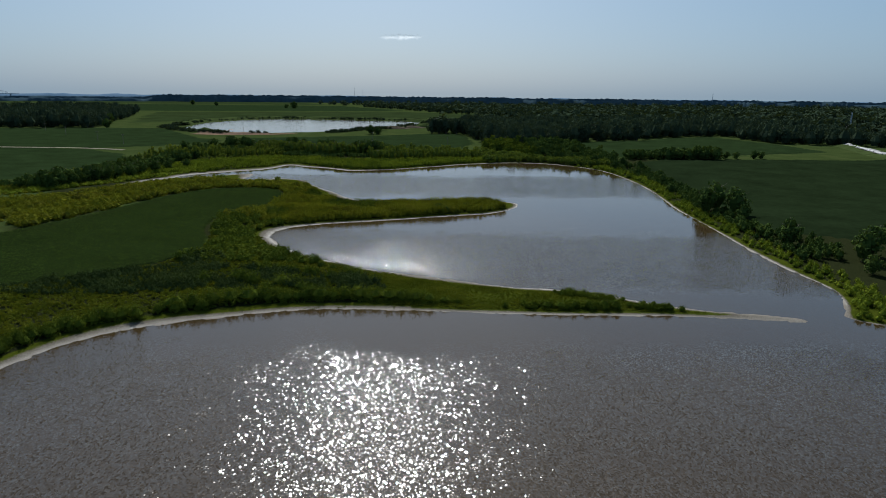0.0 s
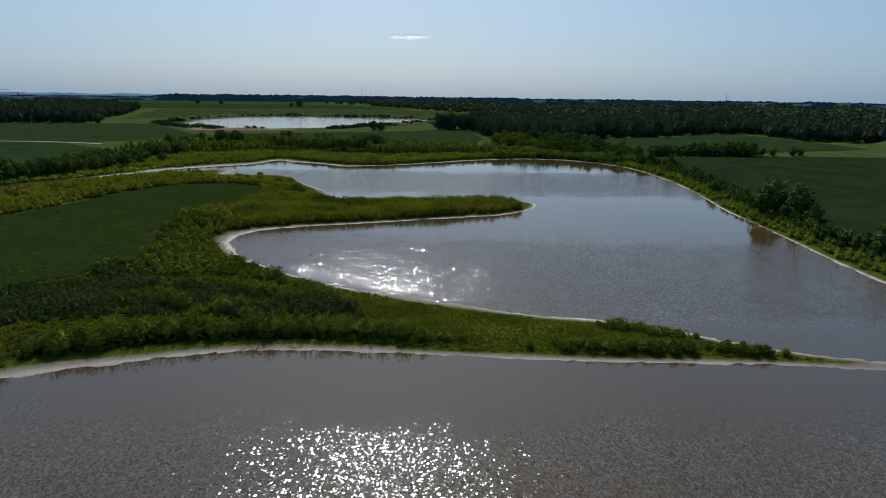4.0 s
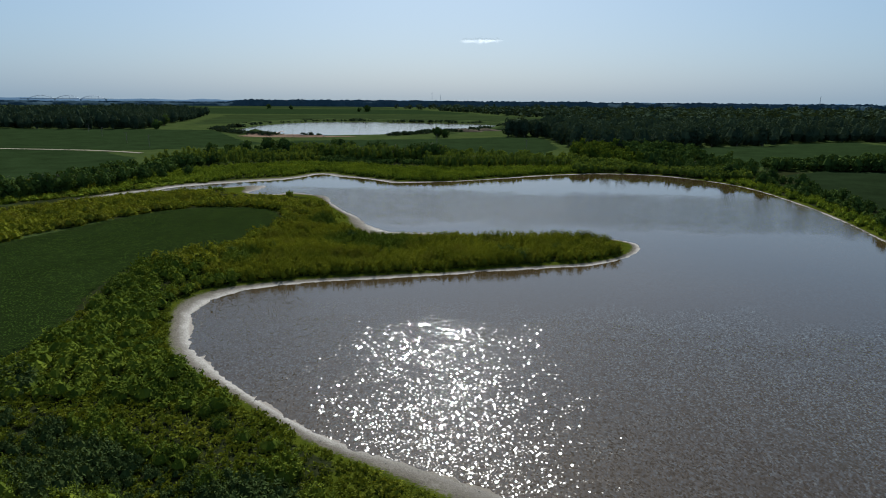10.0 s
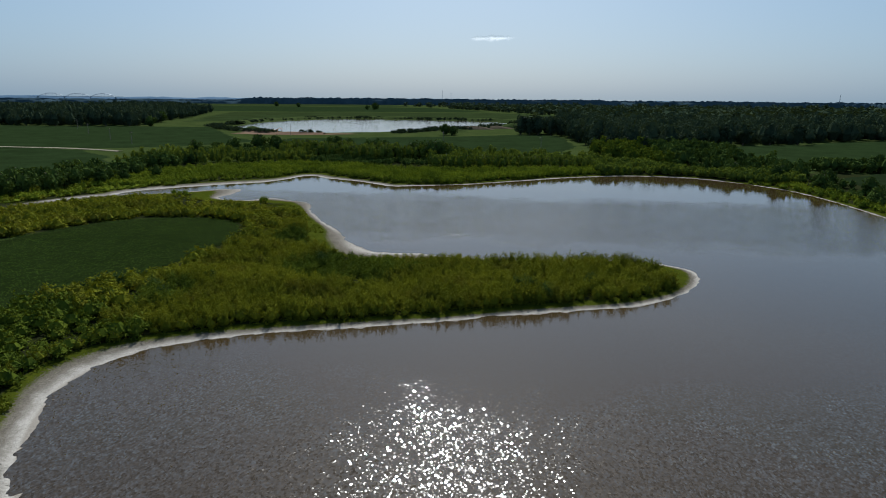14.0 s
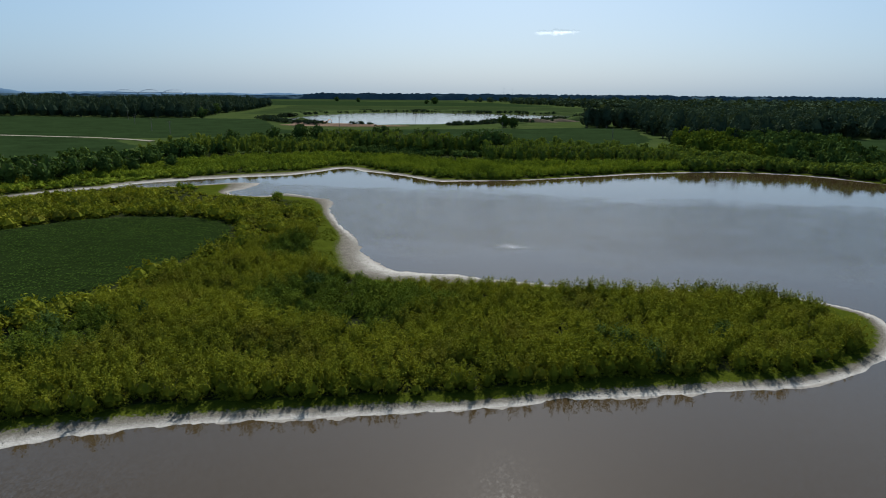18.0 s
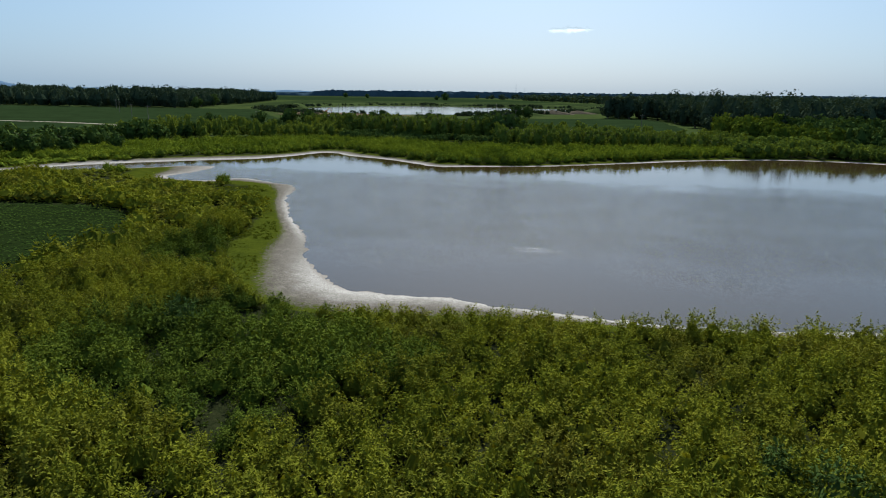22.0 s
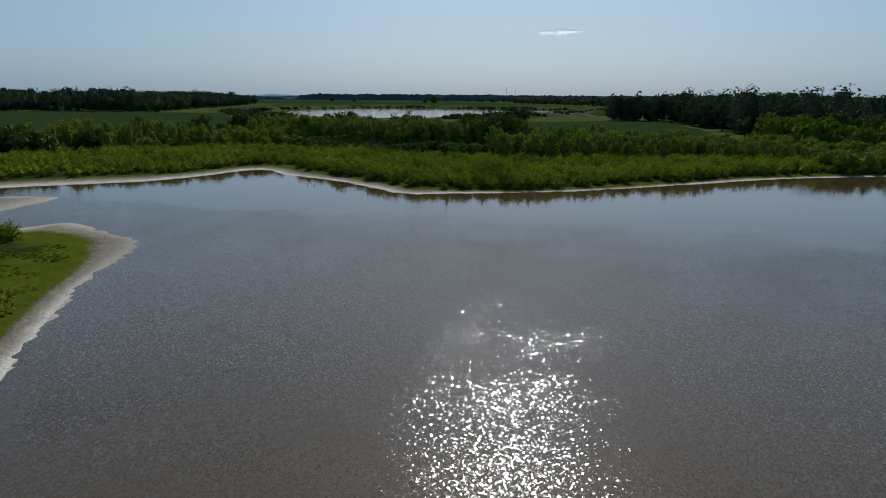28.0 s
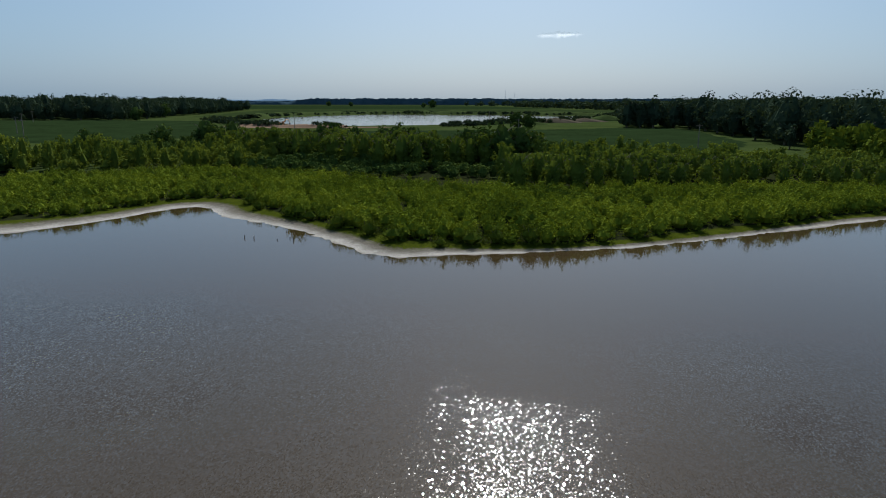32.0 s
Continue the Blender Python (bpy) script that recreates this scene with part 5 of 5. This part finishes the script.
ROOF_WHITE = plain("white_metal_roof", (0.26, 0.26, 0.26), 0.5, 0.1, spread=0.12, scale=0.4)
house(-560, 826, 12, 18, 9, 3.0, 2.6, ROOF_WHITE, "white farmhouse with a light metal roof among the trees", 5)
house(-526, 838, 70, 9, 7, 3.4, 2.2, ROOF_GREY, "small pale shed beside the farmhouse", 2, "shed", "shed")
house(516, 868, 5, 26, 14, 5.0, 2.5, ROOF_GREY, "white hall with a light roof at the forest's edge", 6, "hall", "hall")
house(560, 905, -8, 20, 14, 6.0, 2.5, ROOF_GREY, "white hall with a light roof among the trees", 5, "hall", "hall")
house(442, 934, 3, 22, 10, 4.5, 2.5, ROOF_GREY, "long low building with a pale roof in the forest", 5, "hall", "hall")
house(402, 956, 3, 10, 8, 4.0, 2.0, ROOF_GREY, "small pale building in the forest", 3, "hall", "hall")
for px, py, w in ((-1660, 3020, 70), (-1570, 3040, 50), (-1500, 3010, 60), (-1420, 3000, 90), (-1330, 3000, 60), (-1240, 3010, 50)):
    house(px, py, 3, w * 0.55, 18, 4.0, 2.0, ROOF_GREY, "long white greenhouse hall on the distant plain", 8, "greenhouse", "greenhouse")

ASPHALT = plain("road_concrete", (0.17, 0.165, 0.16), 0.9, spread=0.15, scale=0.3)
ribbon([(440, 760), (398, 640), (380, 585), (366, 545), (350, 500), (330, 430)], 9, 3.0, ASPHALT, "highway", "pale concrete highway on a low embankment", "road")
dike(spline([(440, 760), (398, 640), (380, 585), (366, 545), (350, 500), (330, 430)], False, 6), 26, 2.2, BANK, "embankment", "grassy embankment under the highway")
rail = thing("guard_rail", "long pale steel guard rail along the highway", "guard rail")
for k in range(24):
    f = k / 23
    part("post", boxes(((345 + 52 * f, 500 + 140 * f, 3.5), (0.15, 0.15, 1.0))), ROOF_GREY, rail)
part("beam", tubes([[((344.7, 500, 3.9), 0.2), ((396.7, 640, 3.9), 0.2)]], 4), ROOF_GREY, rail, "pale steel beam")

# ---------------------------------------------------------------- far away: arched bridge, masts, ridge
FAR_STEEL = plain("grey_steel", (0.17, 0.21, 0.27), 0.6, 0.3, scale=0.02)
bridge = thing("arch_bridge", "grey steel bridge with three arched trusses far away", "bridge")
bridge.matrix_basis = pose(-2560, 3640, 18, 0, 0, 35) @ Matrix.Diagonal((1.0, 1.0, 0.72, 1.0))
part("deck", boxes(((0, 0, 6), (470, 10, 3))), FAR_STEEL, bridge)
for k in (-1, 0, 1):
    arch = [((k * 130 + 62 * u, 0, 7 + 24 * (1 - u * u)), 1.6) for u in np.linspace(-1, 1, 15)]
    truss = part("arch", tubes([arch], 5), FAR_STEEL, bridge)
    part("hangers", tubes([[(p, 0.6), ((p[0], 0, 7), 0.6)] for p, r in arch[2:-2:2]], 4), FAR_STEEL, truss)
for k in (-195, -65, 65, 195):
    part("pier", boxes(((k, 0, -6), (7, 9, 24))), FAR_STEEL, bridge)


def mast(px, py, h):
    t = thing("mast", "thin lattice radio mast on the horizon", "mast", "radio masts")
    t.matrix_basis = at(px, py)
    w = 1.2
    legs = [[((w * math.cos(a), w * math.sin(a), 0), 0.35), ((0.5 * math.cos(a), 0.5 * math.sin(a), h), 0.25)] for a in (0, 2.1, 4.2)]
    for leg in legs:
        part("leg", tubes([leg], 4), FAR_STEEL, t)
    part("brace", tubes([[((w * math.cos(2.1 * k), w * math.sin(2.1 * k), h * k / 12), 0.15), ((w * math.cos(2.1 * (k + 1)), w * math.sin(2.1 * (k + 1)), h * (k + 1) / 12), 0.15)] for k in range(12)], 4), FAR_STEEL, t)


mast(-500, 4000, 75)
mast(-455, 4050, 62)
mast(560, 885, 26)
mast(1250, 3000, 60)

# the blue of the ridge is distance haze, painted into its base colour
HAZY_RIDGE, nt, b = material("hazy_ridge")
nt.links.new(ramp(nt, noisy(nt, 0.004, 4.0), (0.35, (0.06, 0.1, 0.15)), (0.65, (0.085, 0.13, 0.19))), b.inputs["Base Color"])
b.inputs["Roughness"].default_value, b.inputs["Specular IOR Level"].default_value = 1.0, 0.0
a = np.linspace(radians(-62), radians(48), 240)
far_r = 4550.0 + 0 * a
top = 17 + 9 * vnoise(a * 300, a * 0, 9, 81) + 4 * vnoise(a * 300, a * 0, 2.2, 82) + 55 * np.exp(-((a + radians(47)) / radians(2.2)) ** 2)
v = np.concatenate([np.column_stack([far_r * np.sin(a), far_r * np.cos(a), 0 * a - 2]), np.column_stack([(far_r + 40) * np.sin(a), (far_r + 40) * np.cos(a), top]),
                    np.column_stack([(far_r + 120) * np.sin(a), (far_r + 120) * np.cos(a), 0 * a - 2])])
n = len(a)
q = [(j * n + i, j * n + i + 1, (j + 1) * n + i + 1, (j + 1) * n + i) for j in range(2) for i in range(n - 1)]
tagged(new("backdrop", np_mesh("backdrop", v, q, HAZY_RIDGE)), "low wooded ridge along the horizon, painted in blue haze", "ridge", kind="structure")
# woods far off: dark green already mixed with blue haze
HAZY_WOODLINE, nt, b = material("hazy_woodline")
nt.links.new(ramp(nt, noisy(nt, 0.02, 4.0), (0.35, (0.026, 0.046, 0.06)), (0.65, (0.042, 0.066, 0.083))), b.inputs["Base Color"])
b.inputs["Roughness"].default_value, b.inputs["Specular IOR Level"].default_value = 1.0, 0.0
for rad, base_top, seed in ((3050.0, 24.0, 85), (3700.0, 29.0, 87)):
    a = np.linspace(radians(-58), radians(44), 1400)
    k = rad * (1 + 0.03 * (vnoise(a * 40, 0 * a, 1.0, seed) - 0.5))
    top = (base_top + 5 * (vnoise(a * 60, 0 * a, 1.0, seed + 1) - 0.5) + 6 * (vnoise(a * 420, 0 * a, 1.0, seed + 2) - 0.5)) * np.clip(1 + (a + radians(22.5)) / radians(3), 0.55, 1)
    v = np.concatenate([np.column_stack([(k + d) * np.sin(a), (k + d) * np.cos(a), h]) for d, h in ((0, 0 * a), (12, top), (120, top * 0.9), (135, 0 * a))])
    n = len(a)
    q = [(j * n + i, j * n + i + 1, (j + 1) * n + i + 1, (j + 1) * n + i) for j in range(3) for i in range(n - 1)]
    tagged(new("backdrop", np_mesh("backdrop", v, q, HAZY_WOODLINE)), "long line of woods across the distant plain, with blue haze in its colour", "woodline", kind="structure")

# ---------------------------------------------------------------- one small cloud
CLOUD, nt, b = material("cloud_vapour")
b.inputs["Base Color"].default_value, b.inputs["Roughness"].default_value = (0.95, 0.95, 0.95, 1), 1.0
b.inputs["Specular IOR Level"].default_value = 0.0
tr = node(nt, "ShaderNodeBsdfTranslucent", Color=(0.95, 0.95, 0.95, 1))
ms = nt.nodes.new("ShaderNodeMixShader")
ms.inputs[0].default_value = 0.9
clear = nt.nodes.new("ShaderNodeBsdfTransparent")
fade = nt.nodes.new("ShaderNodeMixShader")
thin = nt.nodes.new("ShaderNodeAttribute")
thin.attribute_name = "thick"
nt.links.new(mathn(nt, "MULTIPLY", thin.outputs["Fac"], ramp(nt, noisy(nt, 0.02, 3.0), (0.3, (0.03, 0.03, 0.03)), (0.7, (0.28, 0.28, 0.28)))), fade.inputs[0])
nt.links.new(b.outputs[0], ms.inputs[1])
nt.links.new(tr.outputs[0], ms.inputs[2])
nt.links.new(clear.outputs[0], fade.inputs[1])
nt.links.new(ms.outputs[0], fade.inputs[2])
nt.links.new(fade.outputs[0], nt.nodes["Material Output"].inputs["Surface"])
u, w = np.meshgrid(np.linspace(-1, 1, 90), np.linspace(-1, 1, 24))
u, w = u.ravel(), w.ravel()
puff = np.sqrt(np.maximum(0, 1 - u * u)) * (0.5 + 0.8 * vnoise(u * 10, 0 * u, 1.0, 91))
v = np.column_stack([145 * u, -40 * (1 - w * w) * puff, 24 * w * puff + 2 * u])
i = np.arange(90 * 24).reshape(24, 90)
me = np_mesh("cloud", v, np.stack([i[:-1, :-1], i[:-1, 1:], i[1:, 1:], i[1:, :-1]], -1).reshape(-1, 4), CLOUD, (("thick", (1 - w * w) * (1 - u ** 4)),))
cloud = tagged(new("cloud", me), "one small thin white cloud low in the sky", "cloud", kind="structure")
cloud.location = (-238, 4450, 407)

# ---------------------------------------------------------------- small things on the shore
STAKE = plain("wet_wood", (0.05, 0.04, 0.03), 0.6, scale=6.0)
for px, py, h in ((-72, 390.3, 0.42), (-70.6, 390.2, 0.4), (-67.2, 390, 0.2), (-65, 390.1, 0.4), (-66, 391.2, 0.25)):
    s2 = tagged(new("stake", None), "dark wooden stake standing in the shallow water", "stake", "stakes in the water")
    s2.matrix_basis = pose(px, py, -0.4)
    part("shaft", tubes([[((0, 0, 0), 0.055), ((0.02, 0, 0.4 + h * 0.6), 0.05), ((0.05, 0.01, 0.4 + h), 0.03)]], 6), STAKE, s2)

reed = [blades(np.concatenate([rng.normal(size=(40, 2)) * [0.5, 0.22], np.zeros((40, 1))], 1), np.concatenate([rng.normal(size=(40, 2)) * 0.25, np.ones((40, 1))], 1),
               rng.uniform(0.25, 0.5, 40), np.full(40, 0.03), rng) for _ in range(3)]
x, y = np.array([-28, -26.5, -25.4, -21, -19.8, -9.0]), np.array([131.1, 131.4, 131.7, 132.1, 132.3, 132.1])
planted("reeds", reed, x, y, np.ones(6), WEED, rng, "small dark reeds standing at the water's edge", "reeds")

# clods and pebbles strewn over the silt
clod = []
for _ in range(4):
    pv = np.array([(1, 0, 0), (0, 1, 0), (-1, 0, 0), (0, -1, 0), (0, 0, 0.8)], float) * rng.uniform(0.7, 1.3, (5, 1))
    clod.append(pv[[0, 1, 4, 1, 2, 4, 2, 3, 4, 3, 0, 4]] * 0.11)
x, y = jitter(-110, 60, 120, 350, 0.8, rng)
s = shore(x, y)
ok = (s > 0.2) & (s < beach(x, y) * 1.1) & (rng.uniform(size=len(x)) < 0.55)
CLOD = plain("dry_mud", (0.14, 0.125, 0.1), 0.95, spread=0.45, scale=1.0)
planted("mud_clods", clod, x[ok], y[ok], rng.uniform(0.4, 1.5, ok.sum()), CLOD, rng, "grey clods of dry mud on the silt", "mud")
